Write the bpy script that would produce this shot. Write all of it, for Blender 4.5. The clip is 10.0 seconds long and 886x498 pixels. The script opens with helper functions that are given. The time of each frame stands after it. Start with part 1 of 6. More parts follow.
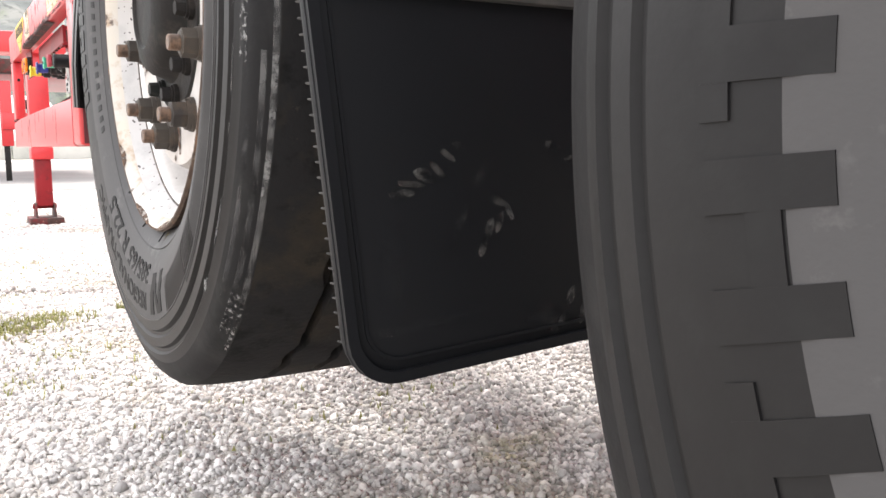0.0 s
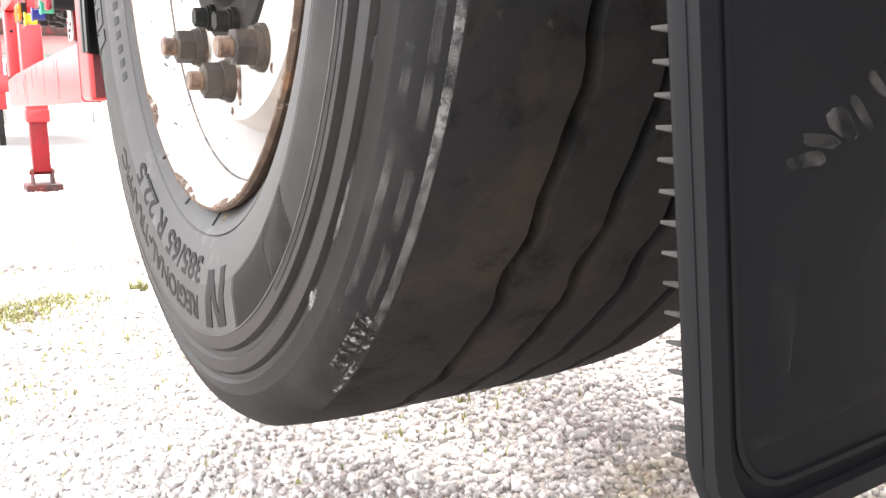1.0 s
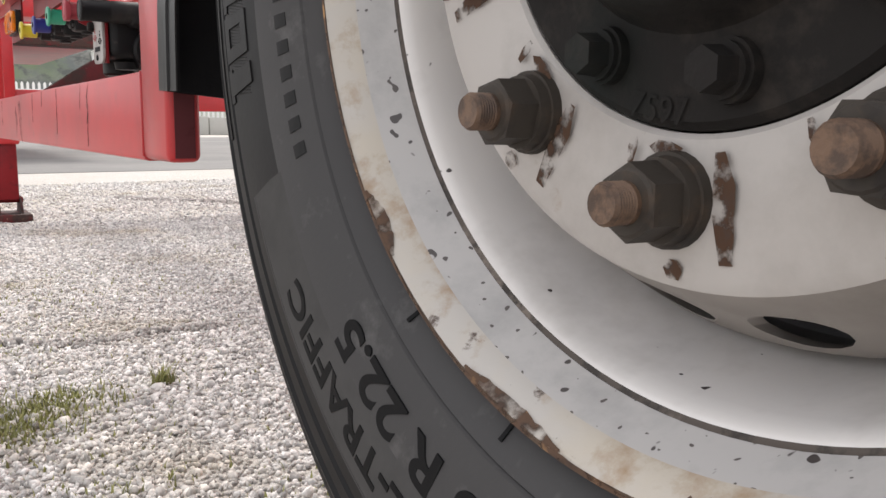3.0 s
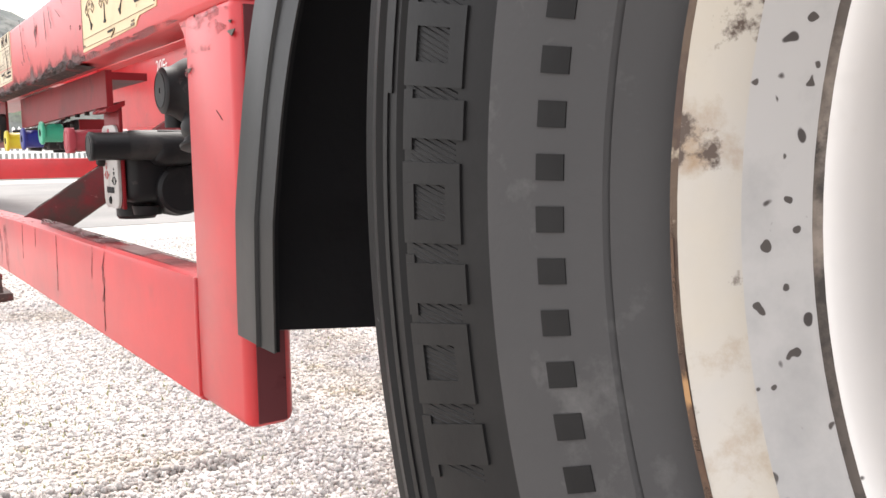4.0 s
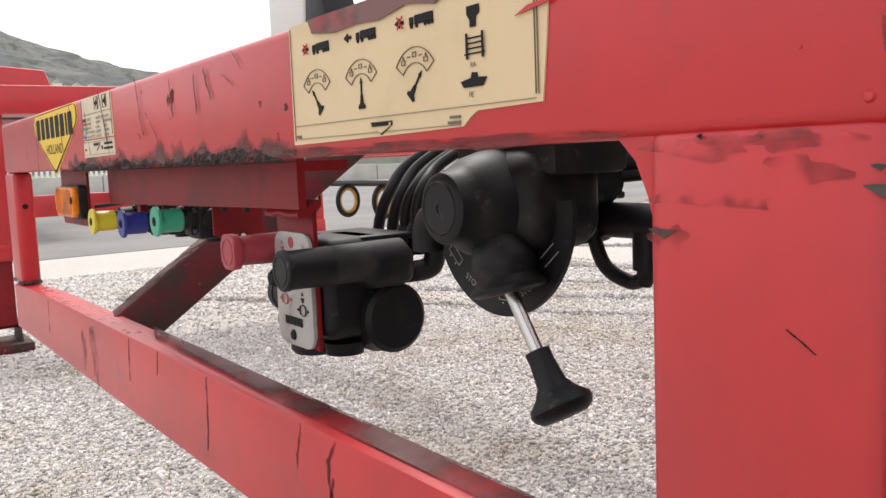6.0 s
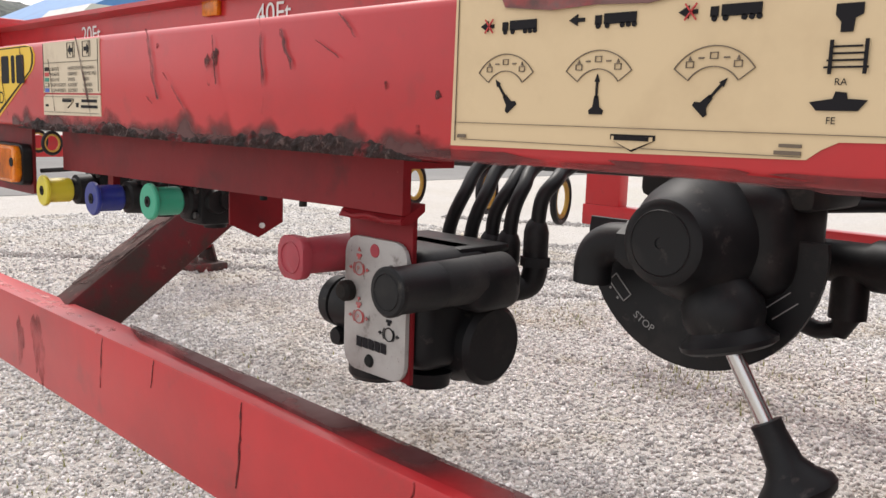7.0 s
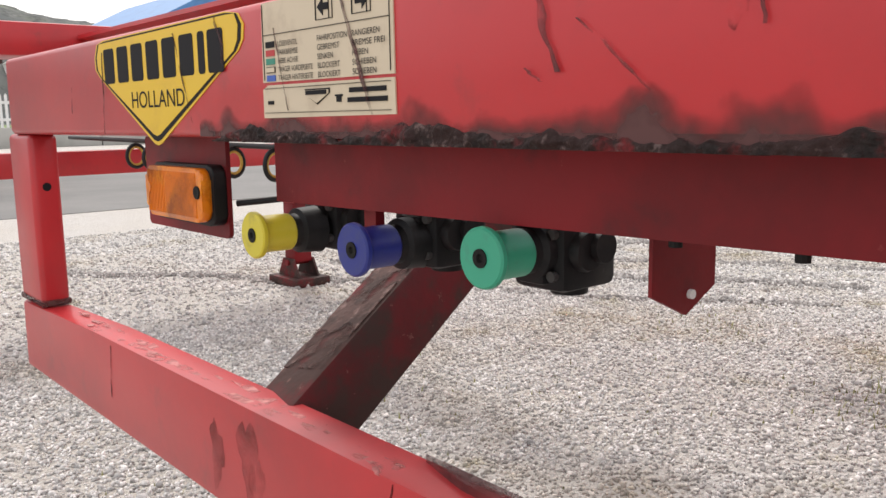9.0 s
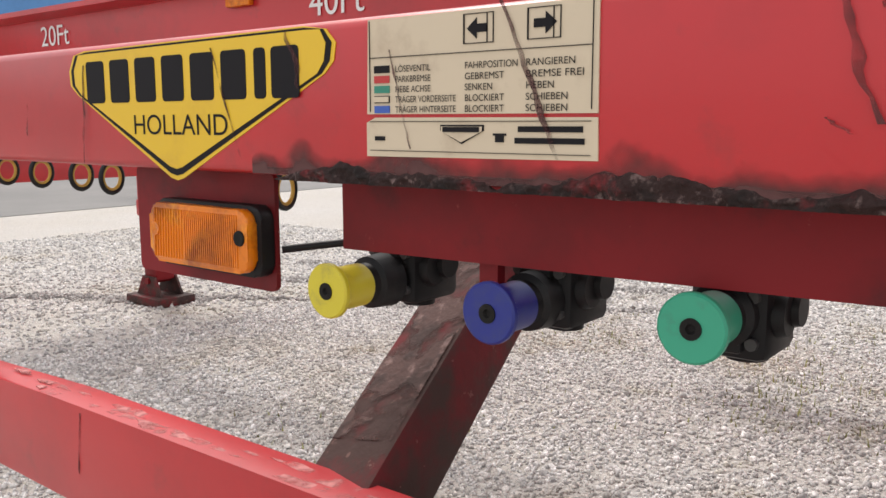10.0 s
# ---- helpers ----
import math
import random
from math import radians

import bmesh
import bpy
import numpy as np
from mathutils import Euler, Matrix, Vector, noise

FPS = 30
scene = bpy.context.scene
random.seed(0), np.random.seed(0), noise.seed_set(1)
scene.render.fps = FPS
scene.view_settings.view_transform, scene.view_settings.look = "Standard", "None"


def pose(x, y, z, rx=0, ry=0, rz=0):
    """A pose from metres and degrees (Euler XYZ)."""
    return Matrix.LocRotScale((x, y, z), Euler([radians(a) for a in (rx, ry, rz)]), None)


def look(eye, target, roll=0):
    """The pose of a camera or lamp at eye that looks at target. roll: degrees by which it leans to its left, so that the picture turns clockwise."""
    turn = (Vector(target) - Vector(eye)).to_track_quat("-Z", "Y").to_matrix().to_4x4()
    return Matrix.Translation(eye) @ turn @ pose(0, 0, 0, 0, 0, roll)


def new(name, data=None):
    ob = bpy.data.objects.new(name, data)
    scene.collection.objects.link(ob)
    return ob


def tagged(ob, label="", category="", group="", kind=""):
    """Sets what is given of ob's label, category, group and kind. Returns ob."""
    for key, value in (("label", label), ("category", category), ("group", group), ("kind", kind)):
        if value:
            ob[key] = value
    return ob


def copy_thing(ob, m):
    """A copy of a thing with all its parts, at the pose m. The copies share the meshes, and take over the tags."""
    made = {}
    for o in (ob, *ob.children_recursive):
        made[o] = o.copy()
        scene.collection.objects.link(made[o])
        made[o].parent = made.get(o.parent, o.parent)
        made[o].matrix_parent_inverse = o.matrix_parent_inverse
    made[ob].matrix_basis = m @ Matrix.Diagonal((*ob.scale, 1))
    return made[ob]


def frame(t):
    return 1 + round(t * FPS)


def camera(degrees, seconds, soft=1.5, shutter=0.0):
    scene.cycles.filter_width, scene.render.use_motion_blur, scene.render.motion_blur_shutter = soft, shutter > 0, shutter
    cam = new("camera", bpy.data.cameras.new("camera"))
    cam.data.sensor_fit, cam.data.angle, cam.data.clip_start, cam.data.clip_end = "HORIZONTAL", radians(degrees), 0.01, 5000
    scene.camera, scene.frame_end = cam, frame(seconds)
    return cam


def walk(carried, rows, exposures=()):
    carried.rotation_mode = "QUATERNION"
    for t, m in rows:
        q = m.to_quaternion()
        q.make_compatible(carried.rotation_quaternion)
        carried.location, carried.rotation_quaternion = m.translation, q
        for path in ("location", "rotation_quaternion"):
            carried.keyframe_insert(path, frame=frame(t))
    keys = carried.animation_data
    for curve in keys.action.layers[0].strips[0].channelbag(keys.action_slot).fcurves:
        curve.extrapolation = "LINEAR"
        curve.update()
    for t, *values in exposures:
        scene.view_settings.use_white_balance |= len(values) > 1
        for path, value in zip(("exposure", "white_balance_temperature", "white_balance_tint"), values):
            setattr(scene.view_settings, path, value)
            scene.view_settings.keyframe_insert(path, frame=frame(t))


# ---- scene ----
cam = camera(55.0, 10.0)
PATH = [
    (0, (-0.257, -1.263, 0.533), (0.745, 0.45, 0.284), -0.4),
    (0.5, (-0.269, -1.085, 0.527), (0.806, 0.58, 0.262), -0.1),
    (1, (-0.239, -0.902, 0.517), (0.762, 0.796, 0.182), -0.7),
    (1.5, (-0.231, -0.769, 0.516), (0.704, 0.96, 0.15), -0.9),
    (2, (-0.254, -0.592, 0.532), (0.701, 1.129, 0.178), -0.3),
    (2.5, (-0.286, -0.463, 0.547), (0.768, 1.202, 0.207), 0.8),
    (3, (-0.271, -0.268, 0.579), (0.821, 1.382, 0.286), 0.6),
    (3.2, (-0.257, -0.187, 0.602), (0.842, 1.457, 0.306), -0.0),
    (4.3, (-0.234, 0.202, 0.78), (0.949, 1.808, 0.632), -1.2),
    (4.5, (-0.243, 0.262, 0.798), (0.978, 1.842, 0.695), -1.4),
    (5, (-0.246, 0.408, 0.833), (0.947, 2.009, 0.716), -2.6),
    (5.5, (-0.27, 0.478, 0.838), (0.836, 2.136, 0.681), -2.7),
    (5.7, (-0.282, 0.499, 0.838), (0.825, 2.156, 0.664), -2.8),
    (6.8, (-0.343, 0.760, 0.874), (1.029, 2.185, 0.582), 1.7),
    (7, (-0.369, 0.790, 0.873), (1.025, 2.193, 0.577), 2.0),
    (7.5, (-0.379, 0.859, 0.868), (1.019, 2.251, 0.542), 1.7),
    (8, (-0.337, 0.977, 0.86), (1.016, 2.409, 0.514), 0.2),
    (8.5, (-0.304, 1.103, 0.852), (0.996, 2.585, 0.522), -0.2),
    (9, (-0.310, 1.262, 0.864), (0.976, 2.763, 0.557), -0.9),
    (9.5, (-0.351, 1.387, 0.876), (1.101, 2.731, 0.585), -0.2),
    (10, (-0.379, 1.461, 0.885), (1.172, 2.690, 0.591), -0.1),
]
walk(cam, [(t, look(eye, target, roll)) for t, eye, target, roll in PATH],
     exposures=[(0, 1.85), (0.5, 2.32), (1.0, 2.6), (1.5, 1.98), (2.0, 1.4), (2.5, 0.98), (3.2, 0.58), (4.3, 1.55), (5.0, 1.4), (5.5, 0.85), (7.0, 0.45), (10.0, 0.35)])

# ---------------------------------------------------------------- light
world = bpy.data.worlds.new("world")
scene.world = world
world.use_nodes = True
wn = world.node_tree.nodes
wl = world.node_tree.links
sky = wn.new("ShaderNodeTexSky")
sky.sky_type, sky.sun_disc = "NISHITA", False
sky.sun_elevation, sky.sun_rotation = radians(56), radians(24)
sky.air_density, sky.dust_density, sky.ozone_density = 1.0, 6.0, 1.0
haze = wn.new("ShaderNodeMix")
haze.data_type = "RGBA"
haze.inputs[0].default_value = 0.65
haze.inputs[7].default_value = (10.0, 9.8, 9.8, 1)
wl.new(sky.outputs[0], haze.inputs[6])
back = wn["Background"]
back.inputs[1].default_value = 0.125
wl.new(haze.outputs[2], back.inputs[0])

sun = new("sun", bpy.data.lights.new("sun", "SUN"))
sun.data.energy, sun.data.angle, sun.data.color = 1.5, radians(16), (1.0, 0.97, 0.93)
sun.matrix_world = look((2.5, 5.5, 9.0), (0, 0, 0))


# ---------------------------------------------------------------- materials
def material(name, base, rough=0.5, metal=0.0, spots=(), bump=(), coat=0.0, spec=0.5, vary=0.0, island=False, ragged=(), fade=()):
    """spots: (colour, noise scale, from, to, detail) rows laid over the base; bump: (scale, strength, distance) rows."""
    m = bpy.data.materials.new(name)
    m.use_nodes = True
    n, l = m.node_tree.nodes, m.node_tree.links
    p = n["Principled BSDF"]
    p.inputs["Roughness"].default_value, p.inputs["Metallic"].default_value = rough, metal
    p.inputs["Coat Weight"].default_value = coat
    p.inputs["Coat Roughness"].default_value = 0.25
    p.inputs["Specular IOR Level"].default_value = spec
    where = n.new("ShaderNodeTexCoord").outputs["Object"]
    col = n.new("ShaderNodeRGB")
    col.outputs[0].default_value = (*base, 1)
    out = col.outputs[0]
    for colour, size, lo, hi, detail in spots:
        tex = n.new("ShaderNodeTexNoise")
        tex.inputs["Scale"].default_value, tex.inputs["Detail"].default_value = size, detail
        tex.inputs["Roughness"].default_value = 0.65
        l.new(where, tex.inputs["Vector"])
        ramp = n.new("ShaderNodeMapRange")
        ramp.inputs[1].default_value, ramp.inputs[2].default_value = lo, hi
        l.new(tex.outputs[0], ramp.inputs[0])
        mix = n.new("ShaderNodeMix")
        mix.data_type = "RGBA"
        l.new(ramp.outputs[0], mix.inputs[0])
        l.new(out, mix.inputs[6])
        mix.inputs[7].default_value = (*colour, 1)
        out = mix.outputs[2]
    if vary:
        src = n.new("ShaderNodeNewGeometry").outputs["Random Per Island"] if island else n.new("ShaderNodeObjectInfo").outputs["Random"]
        hsv = n.new("ShaderNodeHueSaturation")
        rng = n.new("ShaderNodeMapRange")
        rng.inputs[3].default_value, rng.inputs[4].default_value = 1 - vary, 1 + vary
        l.new(src, rng.inputs[0])
        l.new(rng.outputs[0], hsv.inputs["Value"])
        l.new(out, hsv.inputs["Color"])
        out = hsv.outputs[0]
    l.new(out, p.inputs["Base Color"])
    if ragged:
        size, lo, hi = ragged
        tex = n.new("ShaderNodeTexNoise")
        tex.inputs["Scale"].default_value, tex.inputs["Detail"].default_value = size, 8
        l.new(where, tex.inputs["Vector"])
        value = tex.outputs[0]
        if fade:
            axes = n.new("ShaderNodeSeparateXYZ")
            l.new(where, axes.inputs[0])
            ramp = n.new("ShaderNodeMapRange")
            ramp.inputs[1].default_value, ramp.inputs[2].default_value = fade[0], fade[1]
            ramp.inputs[3].default_value, ramp.inputs[4].default_value = 0.0, 0.45
            l.new(axes.outputs["Z"], ramp.inputs[0])
            add = n.new("ShaderNodeMath")
            l.new(value, add.inputs[0])
            l.new(ramp.outputs[0], add.inputs[1])
            value = add.outputs[0]
        edge = n.new("ShaderNodeMapRange")
        edge.inputs[1].default_value, edge.inputs[2].default_value = lo, hi
        l.new(value, edge.inputs[0])
        l.new(edge.outputs[0], p.inputs["Alpha"])
    last = None
    for size, strength, dist in bump:
        tex = n.new("ShaderNodeTexNoise")
        tex.inputs["Scale"].default_value, tex.inputs["Detail"].default_value = size, 5
        l.new(where, tex.inputs["Vector"])
        b = n.new("ShaderNodeBump")
        b.inputs["Strength"].default_value, b.inputs["Distance"].default_value = strength, dist
        l.new(tex.outputs[0], b.inputs["Height"])
        if last:
            l.new(last, b.inputs["Normal"])
        last = b.outputs[0]
    if last:
        l.new(last, p.inputs["Normal"])
    return m


RED = material("red_paint", (0.48, 0.021, 0.026), 0.36, coat=0.18, spec=0.42,
               spots=[((0.34, 0.020, 0.024), 4, 0.44, 0.74, 6), ((0.27, 0.028, 0.028), 15, 0.58, 0.80, 8), ((0.10, 0.05, 0.045), 30, 0.72, 0.8, 6)],
               bump=[(40, 0.05, 0.002)])
# darker, less glossy red than RED, mostly for parts under the beam and chassis
RED_DULL = material("darker_red", (0.20, 0.008, 0.012), 0.5, spec=0.25,
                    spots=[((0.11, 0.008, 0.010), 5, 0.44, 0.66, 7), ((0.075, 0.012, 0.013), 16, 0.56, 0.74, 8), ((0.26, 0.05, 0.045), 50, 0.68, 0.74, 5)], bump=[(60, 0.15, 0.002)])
RED_WORN = material("worn_red_brace", (0.135, 0.014, 0.017), 0.7, spec=0.25,
                    spots=[((0.060, 0.032, 0.027), 10, 0.38, 0.50, 9), ((0.030, 0.018, 0.016), 7, 0.50, 0.64, 8), ((0.16, 0.09, 0.075), 70, 0.62, 0.68, 5), ((0.25, 0.12, 0.1), 60, 0.66, 0.7, 6)], bump=[(90, 0.4, 0.002), (32, 0.6, 0.004)])
BRACE_RED = material("scraped_red_paint", (0.13, 0.011, 0.014), 0.6, spec=0.3,
                     spots=[((0.085, 0.014, 0.015), 7, 0.42, 0.56, 8), ((0.050, 0.026, 0.022), 11, 0.46, 0.58, 9), ((0.22, 0.10, 0.09), 70, 0.64, 0.70, 5)], bump=[(90, 0.3, 0.002)])
BRACE_CRUST = material("flaking_rust", (0.090, 0.048, 0.041), 0.85, ragged=(26, 0.42, 0.54), spots=[((0.22, 0.14, 0.125), 80, 0.54, 0.66, 6), ((0.045, 0.024, 0.020), 30, 0.5, 0.62, 6)], bump=[(120, 0.6, 0.003)])
RUBBER = material("tyre_rubber", (0.0065, 0.0061, 0.0064), 0.5, spec=0.2,
                  spots=[((0.018, 0.0175, 0.0175), 5, 0.50, 0.80, 7), ((0.009, 0.009, 0.009), 60, 0.5, 0.8, 6)],
                  bump=[(180, 0.12, 0.001)])
TREAD = material("worn_tread", (0.0160, 0.0156, 0.0162), 0.7, spec=0.12,
                 spots=[((0.030, 0.025, 0.019), 11, 0.50, 0.68, 9), ((0.007, 0.007, 0.007), 26, 0.54, 0.66, 7), ((0.045, 0.040, 0.033), 75, 0.66, 0.74, 6)], bump=[(140, 0.35, 0.002), (24, 0.3, 0.004)])
GREY_RUBBER = material("greyed_rubber", (0.042, 0.0405, 0.041), 0.6, spec=0.3, spots=[((0.048, 0.046, 0.046), 6, 0.45, 0.7, 7), ((0.095, 0.092, 0.09), 26, 0.57, 0.77, 7)], bump=[(220, 0.15, 0.001)])
RIM_WHITE = material("white_rim_paint", (0.66, 0.635, 0.615), 0.26,
                     spots=[((0.50, 0.475, 0.455), 9, 0.48, 0.72, 5), ((0.055, 0.047, 0.045), 85, 0.742, 0.76, 1), ((0.24, 0.16, 0.10), 16, 0.70, 0.80, 9)],
                     bump=[(120, 0.08, 0.001)])
# dark brown for the rim's step: its shadow painted in, with some dirt
RIM_STEP = material("dirty_shaded_rim_step", (0.075, 0.060, 0.050), 0.7, spots=[((0.22, 0.18, 0.15), 20, 0.52, 0.66, 7), ((0.03, 0.024, 0.02), 45, 0.5, 0.62, 5)], bump=[(150, 0.3, 0.001)])
RIM_GREY = material("grey_rim_band", (0.43, 0.415, 0.405), 0.32,
                    spots=[((0.30, 0.295, 0.29), 14, 0.45, 0.7, 6), ((0.055, 0.047, 0.045), 85, 0.70, 0.72, 1), ((0.07, 0.06, 0.055), 130, 0.69, 0.71, 1)], bump=[(120, 0.08, 0.001)])
DISC = material("disc_paint", (0.44, 0.415, 0.395), 0.42,
                spots=[((0.33, 0.305, 0.285), 10, 0.45, 0.7, 6), ((0.16, 0.11, 0.075), 60, 0.70, 0.74, 5), ((0.26, 0.19, 0.13), 14, 0.64, 0.76, 9)], bump=[(120, 0.08, 0.001)])
# the cone's shade is put into this darker tone, under brown flecks
DISC_SHADED = material("shaded_disc_paint", (0.29, 0.262, 0.238), 0.5,
                      spots=[((0.20, 0.178, 0.158), 9, 0.45, 0.7, 7), ((0.14, 0.10, 0.07), 50, 0.68, 0.74, 5)], bump=[(120, 0.1, 0.001)])
RIM_RUST = material("rusty_rim_edge", (0.085, 0.056, 0.037), 0.75,
                    spots=[((0.060, 0.036, 0.026), 80, 0.44, 0.56, 4), ((0.20, 0.095, 0.04), 18, 0.55, 0.7, 4), ((0.30, 0.25, 0.19), 60, 0.64, 0.70, 4)], bump=[(150, 0.5, 0.002)])
IRON = material("dirty_cast_iron", (0.015, 0.0135, 0.0128), 0.7, 0.0, spec=0.14, spots=[((0.042, 0.035, 0.030), 30, 0.5, 0.75, 6), ((0.011, 0.014, 0.013), 9, 0.5, 0.7, 5)], bump=[(130, 0.35, 0.002)])
NUT = material("nut_steel", (0.050, 0.042, 0.035), 0.6, 0.1, spec=0.25, spots=[((0.085, 0.058, 0.040), 50, 0.5, 0.75, 5), ((0.03, 0.026, 0.024), 24, 0.5, 0.65, 5)], bump=[(200, 0.25, 0.001)])
STUD = material("rusty_stud", (0.15, 0.092, 0.060), 0.55, 0.3, spots=[((0.07, 0.045, 0.033), 80, 0.45, 0.6, 4)], bump=[(400, 0.4, 0.001)])
PLASTIC = material("black_plastic", (0.0075, 0.0075, 0.0085), 0.5, spec=0.24, spots=[((0.030, 0.027, 0.025), 20, 0.52, 0.8, 7), ((0.05, 0.044, 0.04), 70, 0.62, 0.74, 5)], bump=[(160, 0.08, 0.001)])
SLEEVE = material("dusty_black_plastic", (0.016, 0.0155, 0.016), 0.6, spec=0.24, spots=[((0.040, 0.037, 0.035), 24, 0.50, 0.75, 7)], bump=[(160, 0.1, 0.001)])
FENDER = material("fender_plastic", (0.0040, 0.0040, 0.0047), 0.40, spec=0.30, spots=[((0.010, 0.010, 0.010), 9, 0.5, 0.8, 6)], bump=[(160, 0.06, 0.001)])
# shade inside the arch is put into this flat, matte near-black
LINING = material("shaded_lining", (0.0170, 0.0168, 0.0182), 0.95, spec=0.06, bump=[(60, 0.4, 0.004)])
GREY_CAST = material("grey_cast", (0.042, 0.040, 0.040), 0.55, spots=[((0.085, 0.078, 0.072), 30, 0.5, 0.8, 6)], bump=[(180, 0.2, 0.001)])
YELLOW = material("yellow_plastic", (0.60, 0.50, 0.03), 0.4, spots=[((0.40, 0.33, 0.05), 60, 0.55, 0.75, 5)], bump=[(120, 0.1, 0.001)])
BLUE = material("blue_plastic", (0.012, 0.022, 0.20), 0.4, spots=[((0.03, 0.04, 0.16), 60, 0.5, 0.75, 5)], bump=[(120, 0.1, 0.001)])
GREEN = material("green_plastic", (0.035, 0.33, 0.20), 0.4, spots=[((0.05, 0.24, 0.16), 60, 0.55, 0.75, 5)], bump=[(120, 0.1, 0.001)])
KNOB_RED = material("faded_red_plastic", (0.32, 0.035, 0.05), 0.5, spots=[((0.22, 0.04, 0.05), 40, 0.5, 0.75, 5)], bump=[(120, 0.1, 0.001)])
BEIGE = material("beige_label", (0.62, 0.47, 0.28), 0.5, spots=[((0.52, 0.38, 0.22), 12, 0.5, 0.8, 5)])
BEIGE_PALE = material("pale_beige_label", (0.60, 0.50, 0.36), 0.5, spots=[((0.46, 0.36, 0.25), 25, 0.55, 0.8, 5)])
INK = material("black_ink", (0.013, 0.012, 0.014), 0.6, spec=0.12)
INK_THIN = material("thin_brown_ink", (0.13, 0.095, 0.065), 0.6)
INK_RED = material("red_ink", (0.45, 0.03, 0.03), 0.5)
TORN = material("torn_backing", (0.17, 0.085, 0.078), 0.7, spots=[((0.30, 0.05, 0.05), 18, 0.56, 0.66, 6), ((0.10, 0.05, 0.046), 40, 0.5, 0.7, 6)])
INK_FADED = material("faded_red_ink", (0.42, 0.07, 0.07), 0.55, spots=[((0.34, 0.16, 0.15), 90, 0.5, 0.65, 5)])
INK_GREEN = material("green_ink", (0.03, 0.22, 0.15), 0.5)
INK_BLUE = material("blue_ink", (0.04, 0.10, 0.40), 0.5)
WHITE = material("white_paint", (0.75, 0.74, 0.72), 0.5)
SIGN_YELLOW = material("yellow_sign", (0.72, 0.46, 0.015), 0.45, spots=[((0.60, 0.36, 0.02), 14, 0.55, 0.8, 5)])
PLATE = material("worn_steel_plate", (0.40, 0.38, 0.365), 0.5, 0.25, spots=[((0.29, 0.27, 0.255), 22, 0.42, 0.66, 7), ((0.15, 0.13, 0.12), 45, 0.60, 0.70, 7), ((0.10, 0.085, 0.08), 130, 0.66, 0.71, 4)], bump=[(150, 0.15, 0.001)])
CHROME = material("steel_rod", (0.55, 0.54, 0.53), 0.25, 1.0)
AMBER = material("amber_lens", (0.72, 0.19, 0.006), 0.25, spots=[((0.90, 0.34, 0.02), 30, 0.50, 0.66, 5), ((0.36, 0.085, 0.006), 17, 0.46, 0.62, 6)])
BARE = material("bare_steel", (0.060, 0.049, 0.036), 0.6, 0.1, spots=[((0.035, 0.028, 0.022), 120, 0.45, 0.6, 5)])
STAIN = material("dark_stain", (0.085, 0.030, 0.028), 0.7, ragged=(45, 0.36, 0.66), spots=[((0.10, 0.035, 0.03), 40, 0.5, 0.7, 5)])
SMUDGE = material("soft_smudge", (0.15, 0.030, 0.029), 0.65, ragged=(24, 0.32, 0.88))
FAINT_GRIME = material("faint_brown_grime", (0.20, 0.034, 0.033), 0.55, ragged=(60, 0.42, 1.05))
BAR_DIRT = material("bar_dirt", (0.085, 0.024, 0.024), 0.55, ragged=(11, 0.30, 0.62))
RUN = material("dirt_run", (0.085, 0.020, 0.021), 0.6, ragged=(34, 0.36, 0.76))
CRUST = material("rust_crust", (0.030, 0.014, 0.0125), 0.7, spec=0.25, ragged=(90, 0.48, 0.62), fade=(0.350, 0.332), spots=[((0.17, 0.115, 0.105), 150, 0.56, 0.68, 5), ((0.15, 0.016, 0.018), 34, 0.55, 0.64, 6), ((0.014, 0.009, 0.008), 30, 0.46, 0.60, 5)], bump=[(260, 0.9, 0.003)])
SMEAR = material("brown_smear", (0.085, 0.026, 0.024), 0.6, ragged=(24, 0.70, 0.98), fade=(0.356, 0.331))
HOSE = material("black_hose", (0.009, 0.009, 0.010), 0.45, spec=0.28, bump=[(200, 0.1, 0.001)])
CHIP = material("chipped_pink_paint", (0.50, 0.17, 0.16), 0.6, ragged=(55, 0.40, 0.64), spots=[((0.40, 0.08, 0.075), 80, 0.5, 0.65, 5)])
STONES = material("gravel_stones", (0.60, 0.575, 0.555), 0.9, vary=0.46, island=True, spots=[((0.42, 0.395, 0.375), 40, 0.5, 0.7, 4), ((0.43, 0.37, 0.29), 1.3, 0.50, 0.70, 7), ((0.36, 0.33, 0.22), 2.6, 0.60, 0.74, 7)], bump=[(300, 0.4, 0.002)])
GRASS = material("grass", (0.25, 0.25, 0.09), 0.7, vary=0.4, island=True)
ASPHALT = material("asphalt", (0.16, 0.155, 0.15), 0.9, spots=[((0.22, 0.21, 0.2), 0.4, 0.4, 0.7, 5)], bump=[(60, 0.4, 0.01)])
CONCRETE = material("concrete", (0.42, 0.41, 0.38), 0.85, spots=[((0.30, 0.30, 0.27), 0.6, 0.45, 0.7, 6)])
HILLSIDE = material("wooded_hillside", (0.095, 0.103, 0.100), 1.0, spots=[((0.15, 0.150, 0.138), 0.03, 0.45, 0.6, 9), ((0.115, 0.145, 0.080), 0.008, 0.54, 0.66, 6), ((0.066, 0.070, 0.066), 0.09, 0.50, 0.62, 6)])
MEADOW = material("meadow", (0.13, 0.19, 0.06), 0.9, spots=[((0.18, 0.2, 0.1), 0.3, 0.45, 0.7, 5)])
ROOF_BLUE = material("blue_roof", (0.07, 0.20, 0.42), 0.5, spots=[((0.06, 0.16, 0.35), 0.5, 0.5, 0.7, 3)])
